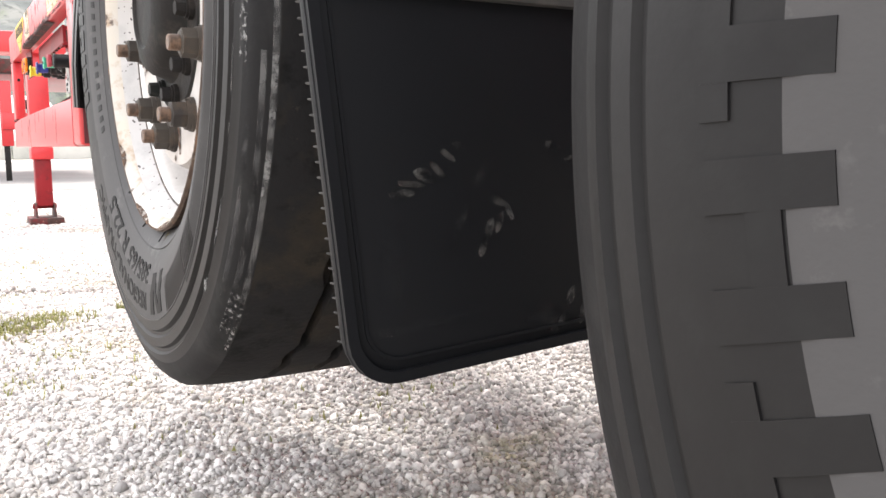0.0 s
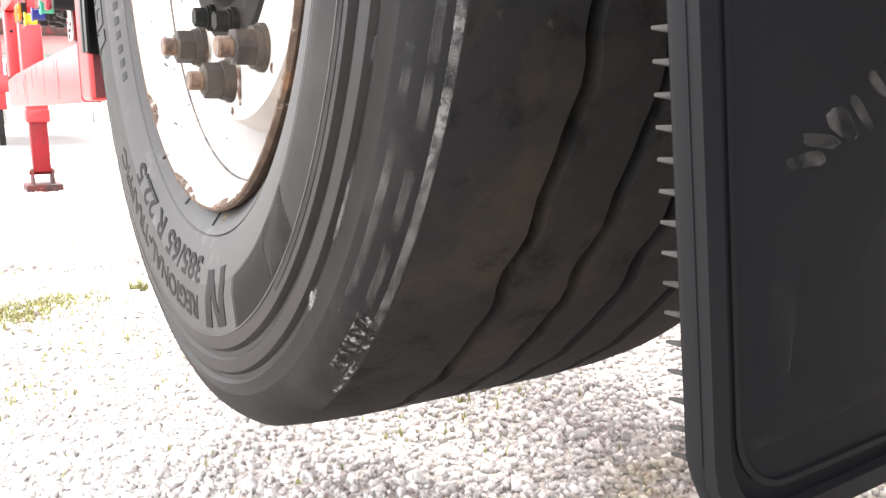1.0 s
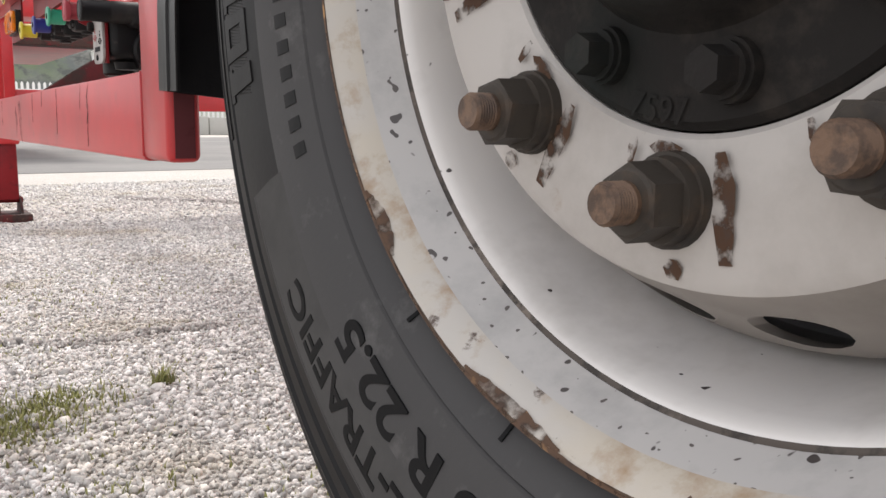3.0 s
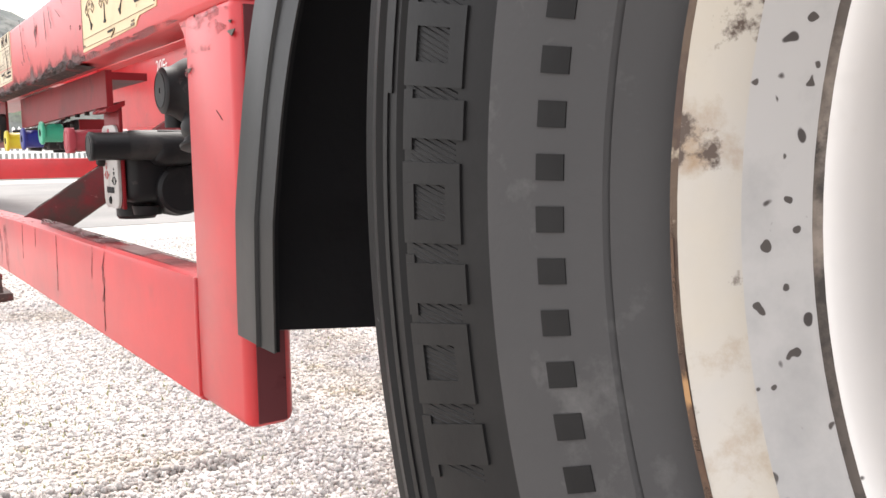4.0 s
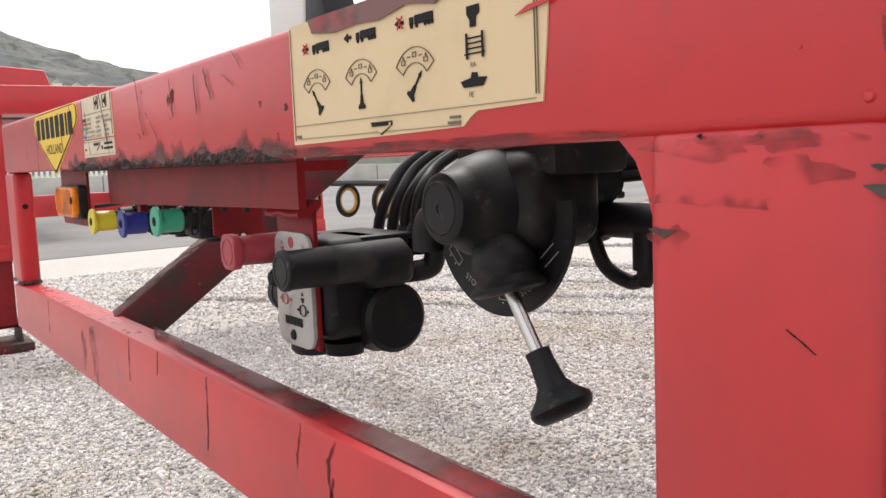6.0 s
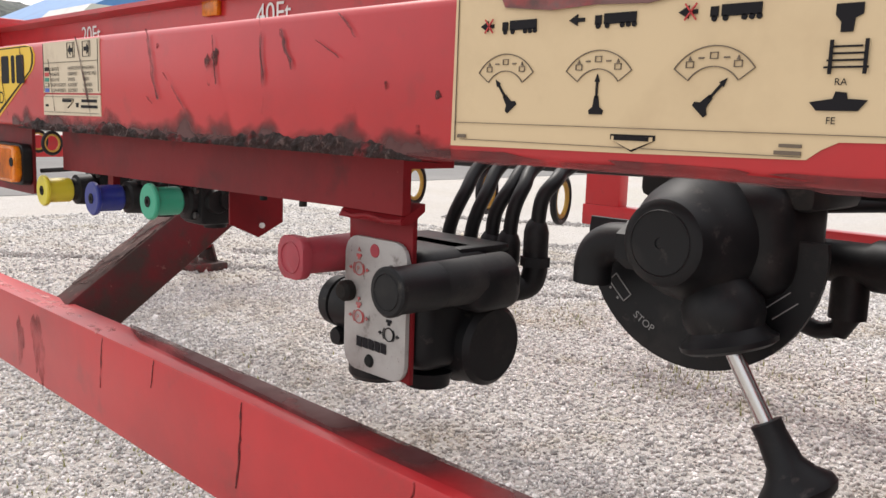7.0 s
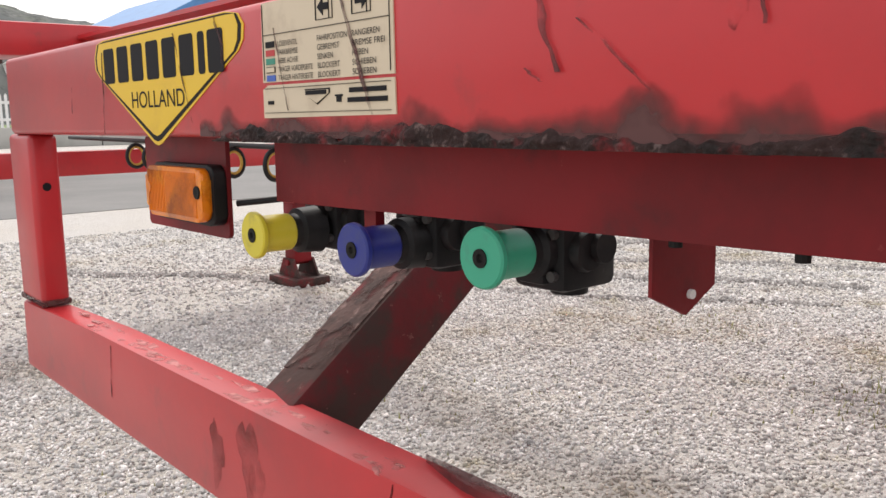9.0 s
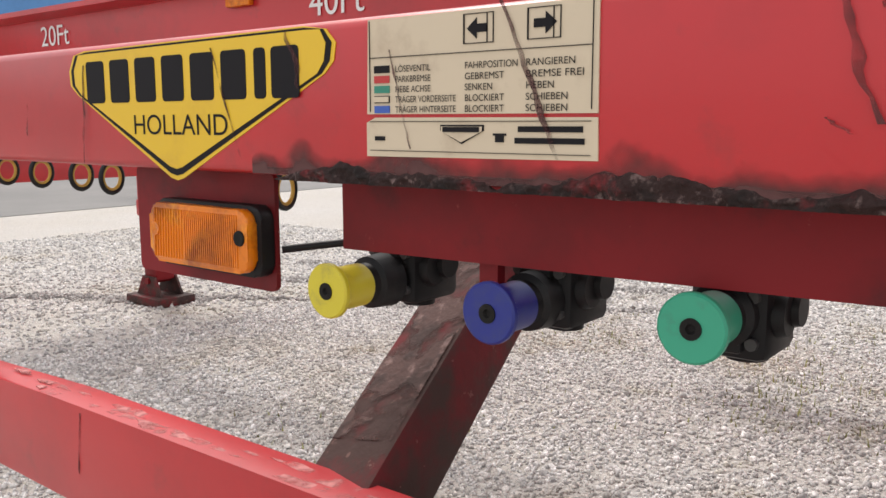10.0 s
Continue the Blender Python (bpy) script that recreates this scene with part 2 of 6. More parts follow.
ROOF_PALE = material("pale_roof", (0.62, 0.60, 0.57), 0.6, spots=[((0.5, 0.48, 0.45), 0.6, 0.5, 0.7, 3)])
FLAP = material("flap_plastic", (0.0085, 0.0089, 0.0102), 0.5, spec=0.09, spots=[((0.009, 0.009, 0.0095), 16, 0.55, 0.8, 7)], bump=[(90, 0.1, 0.001)])
BRISTLE = material("dusty_flap_tooth", (0.055, 0.053, 0.051), 0.7, spec=0.2, spots=[((0.02, 0.02, 0.02), 60, 0.5, 0.7, 5)])
FLAP_SCUFF = material("pale_scuff", (0.050, 0.0475, 0.045), 0.8, ragged=(70, 0.36, 0.68), spots=[((0.015, 0.015, 0.015), 110, 0.5, 0.6, 4)])
FLAP_SMEAR = material("faint_smear", (0.016, 0.016, 0.0165), 0.8, ragged=(38, 0.52, 0.86))
COIL_YELLOW = material("yellow_line", (0.50, 0.30, 0.05), 0.5)
GRAVEL = material("gravel", (0.56, 0.53, 0.50), 0.9,
                  spots=[((0.51, 0.46, 0.40), 0.8, 0.4, 0.7, 8), ((0.50, 0.475, 0.38), 0.23, 0.52, 0.68, 7), ((0.50, 0.465, 0.43), 9, 0.5, 0.62, 7), ((0.38, 0.35, 0.32), 60, 0.50, 0.60, 4), ((0.60, 0.58, 0.55), 85, 0.55, 0.66, 3)],
                  bump=[(70, 0.9, 0.02), (180, 0.6, 0.008)])


# ---------------------------------------------------------------- builders
ORIGIN = {}
SHIFT = [Vector((0, 0, 0))]      # where the group of things in work is set down


def thing(name, at, label, category, group="", kind=""):
    ob = new(name)
    ob.location = Vector(at) + SHIFT[0]
    ob.empty_display_size = 0.05
    ORIGIN[ob.name] = Vector(at)
    return tagged(ob, label, category, group, kind)


def smooth(bm, angle=35):
    lim = radians(angle)
    for e in bm.edges:
        e.smooth = len(e.link_faces) == 2 and e.calc_face_angle(0) < lim
    for f in bm.faces:
        f.smooth = True


def part(name, bm, mat, parent=None, label="", angle=35):
    """Links a bmesh, given in the world's places, as one mesh under a thing or part."""
    origin = ORIGIN[parent.name] if parent else Vector()
    bmesh.ops.recalc_face_normals(bm, faces=bm.faces)
    smooth(bm, angle)
    bm.transform(Matrix.Translation(-origin))
    me = bpy.data.meshes.new(name)
    bm.to_mesh(me)
    bm.free()
    mats = mat if isinstance(mat, (list, tuple)) else [mat]
    for m in mats:
        me.materials.append(m)
    ob = new(name, me)
    if parent:
        ob.parent = parent
        ORIGIN[ob.name] = origin
    else:
        ORIGIN[ob.name] = Vector()
    return tagged(ob, label)


def box(bm, a, b, bevel=0.0, segments=2):
    lo, hi = [min(p, q) for p, q in zip(a, b)], [max(p, q) for p, q in zip(a, b)]
    r = bmesh.ops.create_cube(bm, size=1, matrix=Matrix.Translation([(p + q) / 2 for p, q in zip(lo, hi)]) @ Matrix.Diagonal([q - p for p, q in zip(lo, hi)] + [1]))
    if bevel:
        edges = {e for v in r["verts"] for e in v.link_edges}
        bmesh.ops.bevel(bm, geom=list(edges), offset=bevel, segments=segments, affect="EDGES", profile=0.5)
    return bm


def lathe(bm, profile, at, axis="x", steps=48, start=0.0, sweep=360.0, mats=None):
    """Turns (along, radius) pairs about an axis through at."""
    full = abs(sweep - 360) < 1e-6
    n = steps if full else steps + 1
    rings = []
    for k in range(n):
        a = radians(start + sweep * k / steps)
        c, s = math.cos(a), math.sin(a)
        ring = []
        for u, r in profile:
            v = {"x": (u, r * c, r * s), "y": (r * s, u, r * c), "z": (r * c, r * s, u)}[axis]
            ring.append(bm.verts.new(Vector(at) + Vector(v)))
        rings.append(ring)
    for k in range(steps):
        a, b = rings[k], rings[(k + 1) % n]
        for j in range(len(profile) - 1):
            if profile[j][1] < 1e-6 and profile[j + 1][1] < 1e-6:
                continue
            f = bm.faces.new((a[j], a[j + 1], b[j + 1], b[j]))
            if mats:
                f.material_index = mats[j]
    bmesh.ops.remove_doubles(bm, verts=bm.verts, dist=1e-6)
    return bm


def rod(bm, a, b, r, r2=None, sides=16):
    a, b = Vector(a), Vector(b)
    d = b - a
    m = Matrix.Translation((a + b) / 2) @ d.to_track_quat("Z", "Y").to_matrix().to_4x4()
    bmesh.ops.create_cone(bm, cap_ends=True, segments=sides, radius1=r, radius2=r if r2 is None else r2, depth=d.length, matrix=m)
    return bm


def tube(bm, points, r, sides=12, rounds=8):
    """A round hose through points, smoothed."""
    pts = [Vector(p) for p in points]
    ext = [2 * pts[0] - pts[1]] + pts + [2 * pts[-1] - pts[-2]]
    line = []
    for k in range(1, len(ext) - 2):
        p0, p1, p2, p3 = ext[k - 1:k + 3]
        for q in range(rounds):
            t = q / rounds
            line.append(0.5 * (2 * p1 + (p2 - p0) * t + (2 * p0 - 5 * p1 + 4 * p2 - p3) * t * t + (3 * p1 - p0 - 3 * p2 + p3) * t ** 3))
    line.append(pts[-1])
    rings, up = [], None
    for k, p in enumerate(line):
        d = (line[min(k + 1, len(line) - 1)] - line[max(k - 1, 0)]).normalized()
        if up is None:
            up = d.orthogonal().normalized()
        up = (up - d * up.dot(d)).normalized()
        side = d.cross(up)
        rings.append([bm.verts.new(p + r * (math.cos(2 * math.pi * j / sides) * up + math.sin(2 * math.pi * j / sides) * side)) for j in range(sides)])
    for a, b in zip(rings, rings[1:]):
        for j in range(sides):
            bm.faces.new((a[j], a[(j + 1) % sides], b[(j + 1) % sides], b[j]))
    bm.faces.new(rings[0][::-1])
    bm.faces.new(rings[-1])
    return bm


def slab(bm, outline, x0, x1, axis="x", bevel=0.0):
    """A plate of the outline (pairs in the two other axes), from x0 to x1 along the axis."""
    def put(u, p, q):
        return {"x": (u, p, q), "y": (p, u, q), "z": (p, q, u)}[axis]
    lo = [bm.verts.new(put(x0, p, q)) for p, q in outline]
    hi = [bm.verts.new(put(x1, p, q)) for p, q in outline]
    n = len(outline)
    made = [bm.faces.new(lo), bm.faces.new(hi[::-1])]
    made += [bm.faces.new((lo[k], hi[k], hi[(k + 1) % n], lo[(k + 1) % n])) for k in range(n)]
    if bevel:
        edges = {e for f in made[:2] for e in f.edges}
        bmesh.ops.bevel(bm, geom=list(edges), offset=bevel, segments=2, affect="EDGES", profile=0.5)
    return bm


def rounded(y0, z0, y1, z1, r, n=5):
    """The outline of a rectangle with rounded corners."""
    out = []
    for cy, cz, a0 in ((y1 - r, z1 - r, 0), (y0 + r, z1 - r, 90), (y0 + r, z0 + r, 180), (y1 - r, z0 + r, 270)):
        for k in range(n + 1):
            a = radians(a0 + 90 * k / n)
            out.append((cy + r * math.cos(a), cz + r * math.sin(a)))
    return out



def text_bm(body, size, bold=0.0):
    """The letters of a line as a flat bmesh in x and y."""
    cu = bpy.data.curves.new("letters", "FONT")
    cu.body, cu.size, cu.offset = body, size, bold
    ob = new("letters", cu)
    me = bpy.data.meshes.new_from_object(ob.evaluated_get(bpy.context.evaluated_depsgraph_get()))
    bm = bmesh.new()
    bm.from_mesh(me)
    bpy.data.objects.remove(ob)
    bpy.data.curves.remove(cu)
    bpy.data.meshes.remove(me)
    return bm


def write(body, y, z, size, mat, parent, x=-0.0016, wide=0.0, name="lettering"):
    """Letters on a face that looks towards -x, from y towards -y, with z as their foot."""
    bm = text_bm(body, size)
    length = max(v.co.x for v in bm.verts) or 1
    k = wide / length if wide else 1
    for v in bm.verts:
        v.co = Vector((x, y - v.co.x * k, z + v.co.y))
    return part(name, bm, mat, parent)


def mark(outline, x, mat, parent, name="mark", thick=0.0005):
    """A flat printed shape on a face that looks towards -x."""
    return part(name, slab(bmesh.new(), outline, x, x + thick), mat, parent)


def bars(bm, rects, x, thick=0.0005):
    for y0, z0, y1, z1 in rects:
        slab(bm, [(y0, z0), (y1, z0), (y1, z1), (y0, z1)], x, x + thick)
    return bm


def streak(y0, z0, y1, z1, w, x=-0.0012, seed=0, n=12):
    """A run of dirt: an uneven narrow strip."""
    rnd = random.Random(seed)
    a, b, off = [], [], 0
    for k in range(n + 1):
        t = k / n
        off += rnd.uniform(-1, 1) * w * 0.35
        h = w * (0.35 + 0.65 * rnd.random()) * (0.4 + 0.6 * math.sin(math.pi * (0.1 + 0.8 * t)))
        y, z = y0 + (y1 - y0) * t + off, z0 + (z1 - z0) * t
        a.append((y - h / 2, z))
        b.append((y + h / 2, z))
    return slab(bmesh.new(), a + b[::-1], x, x + 0.0006)


def blob(y, z, ry, rz, x=-0.0012, seed=0, n=22):
    rnd = random.Random(seed)
    out, k0 = [], rnd.random() * 9
    for k in range(n):
        a = 2 * math.pi * k / n
        r = 1 + 0.25 * math.sin(3 * a + k0) + 0.15 * math.sin(7 * a + 2 * k0) + rnd.uniform(-0.12, 0.12)
        out.append((y + ry * r * math.cos(a), z + rz * r * math.sin(a)))
    return slab(bmesh.new(), out, x, x + 0.0006)


# ---------------------------------------------------------------- ground
bm = bmesh.new()
bmesh.ops.create_grid(bm, x_segments=40, y_segments=40, size=900)
part("ground", bm, GRAVEL)
tagged(bpy.data.objects["ground"], "pale grey gravel yard with scattered weeds", "ground", kind="structure")
bm = slab(bmesh.new(), [(-60, 7.5), (80, 12.5), (80, 30), (-60, 28)], -0.05, 0.006, "z")
tagged(part("road", bm, ASPHALT), "grey asphalt road beyond the gravel yard", "road", kind="structure")
bm = slab(bmesh.new(), [(-300, 37), (400, 37), (400, 600), (-300, 600)], -0.05, 0.02, "z")
tagged(part("meadow", bm, MEADOW), "green meadow behind the low wall", "meadow", kind="structure")


def scatter(name, count, area, sizes, seed, label, bed=0.35, plain=False, line=None, mat=None):
    """Loose stones, joined into one mesh; line: (start, end, width) of a heap that runs along a line."""
    rng = np.random.default_rng(seed)
    ico = bmesh.new()
    if plain:
        bmesh.ops.create_cone(ico, cap_ends=True, segments=4, radius1=1, radius2=0.45, depth=1.2)
        bmesh.ops.triangulate(ico, faces=ico.faces[:])
    else:
        bmesh.ops.create_icosphere(ico, subdivisions=1, radius=1)
    ico.verts.index_update()
    base = np.array([v.co[:] for v in ico.verts])
    tris = np.array([[v.index for v in f.verts] for f in ico.faces])
    ico.free()
    x0, y0, x1, y1 = area
    c = np.stack([rng.uniform(x0, x1, count), rng.uniform(y0, y1, count), np.zeros(count)], 1)
    if line:
        a, b, wide = np.array(line[0]), np.array(line[1]), line[2]
        along = rng.uniform(0, 1, count)
        side = np.array([b[1] - a[1], a[0] - b[0]]) / np.linalg.norm(b - a)
        sway = 0.05 * np.sin(along * 9 + seed) + rng.normal(0, wide / 2, count) * (0.4 + 0.6 * np.abs(np.sin(along * 23 + seed)))
        c[:, :2] = a + (b - a) * along[:, None] + side * sway[:, None]
    r = rng.gamma(4.0, (sizes[1] - sizes[0]) / 8, count) + sizes[0]
    sc = rng.uniform(0.6, 1.3, (count, 1, 3)) * np.array([1, 1, 0.75])
    pts = base[None] * (1 + rng.uniform(-0.42, 0.35, (count, len(base), 1))) * sc * r[:, None, None]
    a = rng.uniform(0, 2 * np.pi, count)
    b = rng.uniform(-0.5, 0.5, count)
    ca, sa, cb, sb = np.cos(a), np.sin(a), np.cos(b), np.sin(b)
    rot = np.zeros((count, 3, 3))
    rot[:, 0, 0], rot[:, 0, 1], rot[:, 0, 2] = ca, -sa * cb, sa * sb
    rot[:, 1, 0], rot[:, 1, 1], rot[:, 1, 2] = sa, ca * cb, -ca * sb
    rot[:, 2, 1], rot[:, 2, 2] = sb, cb
    pts = np.einsum("nij,nkj->nki", rot, pts) + c[:, None]
    pts[:, :, 2] += (r * bed)[:, None]
    faces = (tris[None] + len(base) * np.arange(count)[:, None, None]).reshape(-1, 3)
    me = bpy.data.meshes.new(name)
    me.vertices.add(count * len(base))
    me.vertices.foreach_set("co", pts.astype(np.float32).ravel())
    me.loops.add(faces.size)
    me.loops.foreach_set("vertex_index", faces.astype(np.int32).ravel())
    me.polygons.add(len(faces))
    me.polygons.foreach_set("loop_start", np.arange(0, faces.size, 3, dtype=np.int32))
    me.update(calc_edges=True)
    me.materials.append(mat or STONES)
    return tagged(new(name, me), label, "gravel", kind="stuff")


scatter("gravel_stones", 64000, (-0.5, -0.8, 1.5, 2.0), (0.0028, 0.0110), 3, "pale crushed stones lying loose in the yard", plain=True)
scatter("gravel_stones", 62000, (-0.6, 2.0, 3.2, 4.6), (0.0035, 0.0105), 4, "small pale crushed stones covering the yard", plain=True)
scatter("gravel_stones", 20000, (1.5, -0.6, 3.2, 2.0), (0.004, 0.0125), 5, "pale crushed stones under the trailer", plain=True)
scatter("gravel_stones", 26000, (-1.2, 4.6, 4.6, 8.0), (0.0055, 0.0145), 6, "small pale crushed stones farther across the yard", plain=True)
scatter("gravel_stones", 48000, (3.2, 0.2, 6.2, 4.6), (0.0045, 0.0125), 7, "pale crushed stones beyond the trailer", plain=True)


def tufts(name, spots, seed, label):
    """Grass blades about some middles: (x, y, spread, blades, height)."""
    rnd = random.Random(seed)
    verts, faces = [], []
    for x, y, spread, count, high in spots:
        for _ in range(count):
            bx, by = rnd.gauss(x, spread), rnd.gauss(y, spread * 0.7)
            a, lean, h, w = rnd.uniform(0, 6.28), rnd.uniform(0.1, 0.9), high * rnd.uniform(0.4, 1.1), rnd.uniform(0.0015, 0.004)
            dx, dy = math.cos(a), math.sin(a)
            k = len(verts)
            for t in (0, 0.5, 1):
                off, ww = lean * h * t * t, w * (1 - 0.9 * t)
                verts += [(bx + dx * off - dy * ww, by + dy * off + dx * ww, h * t), (bx + dx * off + dy * ww, by + dy * off - dx * ww, h * t)]
            faces += [(k, k + 1, k + 3, k + 2), (k + 2, k + 3, k + 5, k + 4)]
    me = bpy.data.meshes.new(name)
    me.from_pydata(verts, [], faces)
    me.materials.append(GRASS)
    return tagged(new(name, me), label, "grass", kind="stuff")


tufts("grass", [(-0.15, 1.46, 0.08, 1000, 0.022), (-0.02, 1.56, 0.07, 420, 0.025), (-0.28, 1.42, 0.10, 800, 0.024), (0.215, 1.588, 0.016, 60, 0.05), (-0.02, 1.05, 0.05, 70, 0.02), (-0.1, 2.1, 0.2, 300, 0.016), (0.1, 2.7, 0.3, 260, 0.015),
                (0.15, 0.85, 0.12, 90, 0.018), (0.5, 0.25, 0.1, 60, 0.018), (-0.15, 0.75, 0.08, 70, 0.02), (0.3, 2.9, 0.3, 160, 0.015), (2.4, 2.2, 0.25, 300, 0.03), (1.2, 3.2, 0.5, 160, 0.02), (-0.25, 1.25, 0.22, 420, 0.013), (0.1, 1.7, 0.3, 300, 0.012), (-0.1, 0.95, 0.2, 160, 0.010), (0.35, 1.1, 0.25, 120, 0.010), (0.3, 0.3, 0.25, 110, 0.014), (2.9, 3.1, 0.3, 200, 0.02), (3.2, 2.2, 0.3, 160, 0.02)], 8, "sparse green grass growing through the gravel")

CLODS = material("rut_clods", (0.27, 0.25, 0.235), 0.95, vary=0.4, island=True, spots=[((0.40, 0.38, 0.36), 60, 0.45, 0.6, 4)], bump=[(200, 0.5, 0.003)])
for k, (a, b, w, count) in enumerate((((2.0, 5.4), (3.4, 2.9), 0.05, 1300), ((2.5, 5.6), (3.9, 3.0), 0.08, 2400), ((3.2, 5.5), (4.6, 2.9), 0.06, 1600), ((4.0, 5.6), (5.6, 2.7), 0.10, 2600),
                                      ((1.2, 6.4), (2.2, 5.0), 0.07, 1500), ((5.2, 6.4), (6.9, 3.0), 0.14, 2600), ((-0.6, 2.3), (0.5, 2.0), 0.05, 500))):
    scatter("rut_clods", count, (0, 0, 1, 1), (0.005, 0.017), 40 + k, "dark crumbly ridge left by wheels in the gravel", bed=0.45, plain=True, line=(a, b, w), mat=CLODS)

# ---------------------------------------------------------------- wheels
WY, WZ = -0.008, 0.723          # axle of the raised wheel


def on_tyre(r, phi, x, at):
    """A point of the sidewall; phi in degrees from the lowest point, towards the trailer's front."""
    a = radians(phi)
    return Vector((at[0] + x, at[1] + r * math.sin(a), at[2] - r * math.cos(a)))


def side_x(r):
    """How far out the sidewall stands at a radius."""
    rs = [0.288, 0.300, 0.315, 0.345, 0.385, 0.418, 0.430, 0.4405, 0.452, 0.4625, 0.474, 0.483, 0.4925, 0.5005, 0.5060]
    xs = [0.018, 0.008, -0.0030, -0.0170, -0.026, -0.027, -0.0265, -0.0245, -0.0235, -0.0222, -0.0172, -0.0150, -0.010, -0.002, 0.006]
    return float(np.interp(r, rs, xs))


def bent_text(body, size, r, phi, at, mat, parent, name, out=0.0012, end=0.0):
    """Raised letters that run along the sidewall, their tops outward."""
    bm = text_bm(body, size, size * 0.022)
    wide = max(v.co.x for v in bm.verts)
    for v in bm.verts:
        rr = r + v.co.y
        v.co = on_tyre(rr, phi + (end - phi) * v.co.x / wide, side_x(rr) - out, at)
    r1 = bmesh.ops.extrude_face_region(bm, geom=bm.faces[:])
    for v in r1["geom"]:
        if isinstance(v, bmesh.types.BMVert):
            v.co.x += out + 0.002
    return part(name, bm, mat, parent)


def patch(r0, r1, p0, p1, at, out=0.0012, steps=24, rows=6, flare=0.0):
    """A raised piece of the sidewall between two radii and two angles."""
    bm = bmesh.new()
    def vert(j, k, o):
        r = r0 + (r1 - r0) * j / rows
        return bm.verts.new(on_tyre(r, p0 + (p1 - p0) * k / steps + flare * j / rows, side_x(r) - o, at))
    top = [[vert(j, k, out) for k in range(steps + 1)] for j in range(rows + 1)]
    low = [[vert(j, k, -0.003) for k in range(steps + 1)] for j in range(rows + 1)]
    for j in range(rows):
        for k in range(steps):
            bm.faces.new((top[j][k], top[j + 1][k], top[j + 1][k + 1], top[j][k + 1]))
    for k in range(steps):
        bm.faces.new((top[0][k], top[0][k + 1], low[0][k + 1], low[0][k]))
        bm.faces.new((top[rows][k], top[rows][k + 1], low[rows][k + 1], low[rows][k]))
    for j in range(rows):
        bm.faces.new((top[j][0], top[j + 1][0], low[j + 1][0], low[j][0]))
        bm.faces.new((top[j][steps], top[j + 1][steps], low[j + 1][steps], low[j][steps]))
    return bm


def tyre_mesh(at):
    side = [(0.024, 0.288, 0), (0.014, 0.292, 0), (0.008, 0.300, 2), (-0.0020, 0.314, 2), (-0.0083, 0.3235, 2), (-0.0070, 0.3248, 2), (-0.0095, 0.3262, 2), (-0.017, 0.345, 2), (-0.0228, 0.366, 2), (-0.0238, 0.374, 0), (-0.026, 0.385, 0),
            (-0.027, 0.418, 0), (-0.0265, 0.4300, 0), (-0.0215, 0.4332, 0), (-0.0215, 0.4372, 0), (-0.0245, 0.4405, 0), (-0.0235, 0.4520, 0), (-0.0190, 0.4550, 0), (-0.0190, 0.4590, 0), (-0.0222, 0.4625, 0), (-0.0195, 0.4685, 0), (-0.0172, 0.4740, 3),
            (-0.0150, 0.483, 3), (-0.010, 0.4925, 3), (-0.002, 0.5005, 3), (0.006, 0.5060, 1), (0.014, 0.5068, 1), (0.030, 0.5088, 1)]
    prof = [(u, r, m, 0) for u, r, m in side]
    for g in (0.088, 0.15, 0.205, 0.265):
        prof += [(g - 0.0065, 0.511, 1, 1), (g - 0.0045, 0.497, 1, 1), (g + 0.0045, 0.497, 1, 1), (g + 0.0065, 0.511, 1, 1)]
    prof += [(0.353 - u, r, 1 if m == 1 else 0, 0) for u, r, m in reversed(side)]
    bm, steps, rings = bmesh.new(), 216, []
    for k in range(steps):
        a = 2 * math.pi * k / steps
        wob = 0.0022 * math.sin(36 * a) + 0.0018 * math.sin(54 * a + 1) + 0.0015 * math.sin(13 * a)
        rings.append([bm.verts.new(Vector(at) + Vector((u + (wob if w else 0), r * math.cos(a), r * math.sin(a)))) for u, r, _, w in prof])
    for k in range(steps):
        a, b = rings[k], rings[(k + 1) % steps]
        for j in range(len(prof) - 1):
            bm.faces.new((a[j], a[j + 1], b[j + 1], b[j])).material_index = prof[j][2]
    return bm


def disc_mesh(at):
    """The wheel's disc: a flat ring for the studs and a cone with ten oval openings."""
    bm = lathe(bmesh.new(), [(0.046, 0.142), (0.034, 0.142), (0.032, 0.1445), (0.030, 0.205), (0.033, 0.211)], at, steps=160)
    s0, s1 = (0.033, 0.211), (0.098, 0.2445)
    def cone(a, s):
        x, r = s0[0] + (s1[0] - s0[0]) * s, s0[1] + (s1[1] - s0[1]) * s
        return Vector(at) + Vector((x, r * math.cos(a), r * math.sin(a)))
    for k in range(20):
        mid, half = radians(-90 - 7.3 + 18 * k), radians(9)
        hole, back, edge = [], [], []
        for j in range(16):
            t = 2 * math.pi * j / 16
            c, s = math.cos(t), math.sin(t)
            m = max(abs(c), abs(s))
            hole.append(bm.verts.new(cone(mid + half * 0.66 * c, 0.60 + 0.28 * s)))
            back.append(bm.verts.new(cone(mid + half * 0.66 * c, 0.60 + 0.28 * s) + Vector((0.012, 0, 0))))
            edge.append(bm.verts.new(cone(mid + half * c / m, 0.5 + 0.5 * s / m)))
        for j in range(16):
            q = (j + 1) % 16
            bm.faces.new((hole[j], hole[q], edge[q], edge[j])).material_index = 1
            bm.faces.new((hole[j], hole[q], back[q], back[j])).material_index = 1
    lathe(bm, [(0.098, 0.2445), (0.104, 0.2458), (0.150, 0.2458)], at, steps=160)
    bmesh.ops.remove_doubles(bm, verts=bm.verts, dist=1e-5)
    return bm


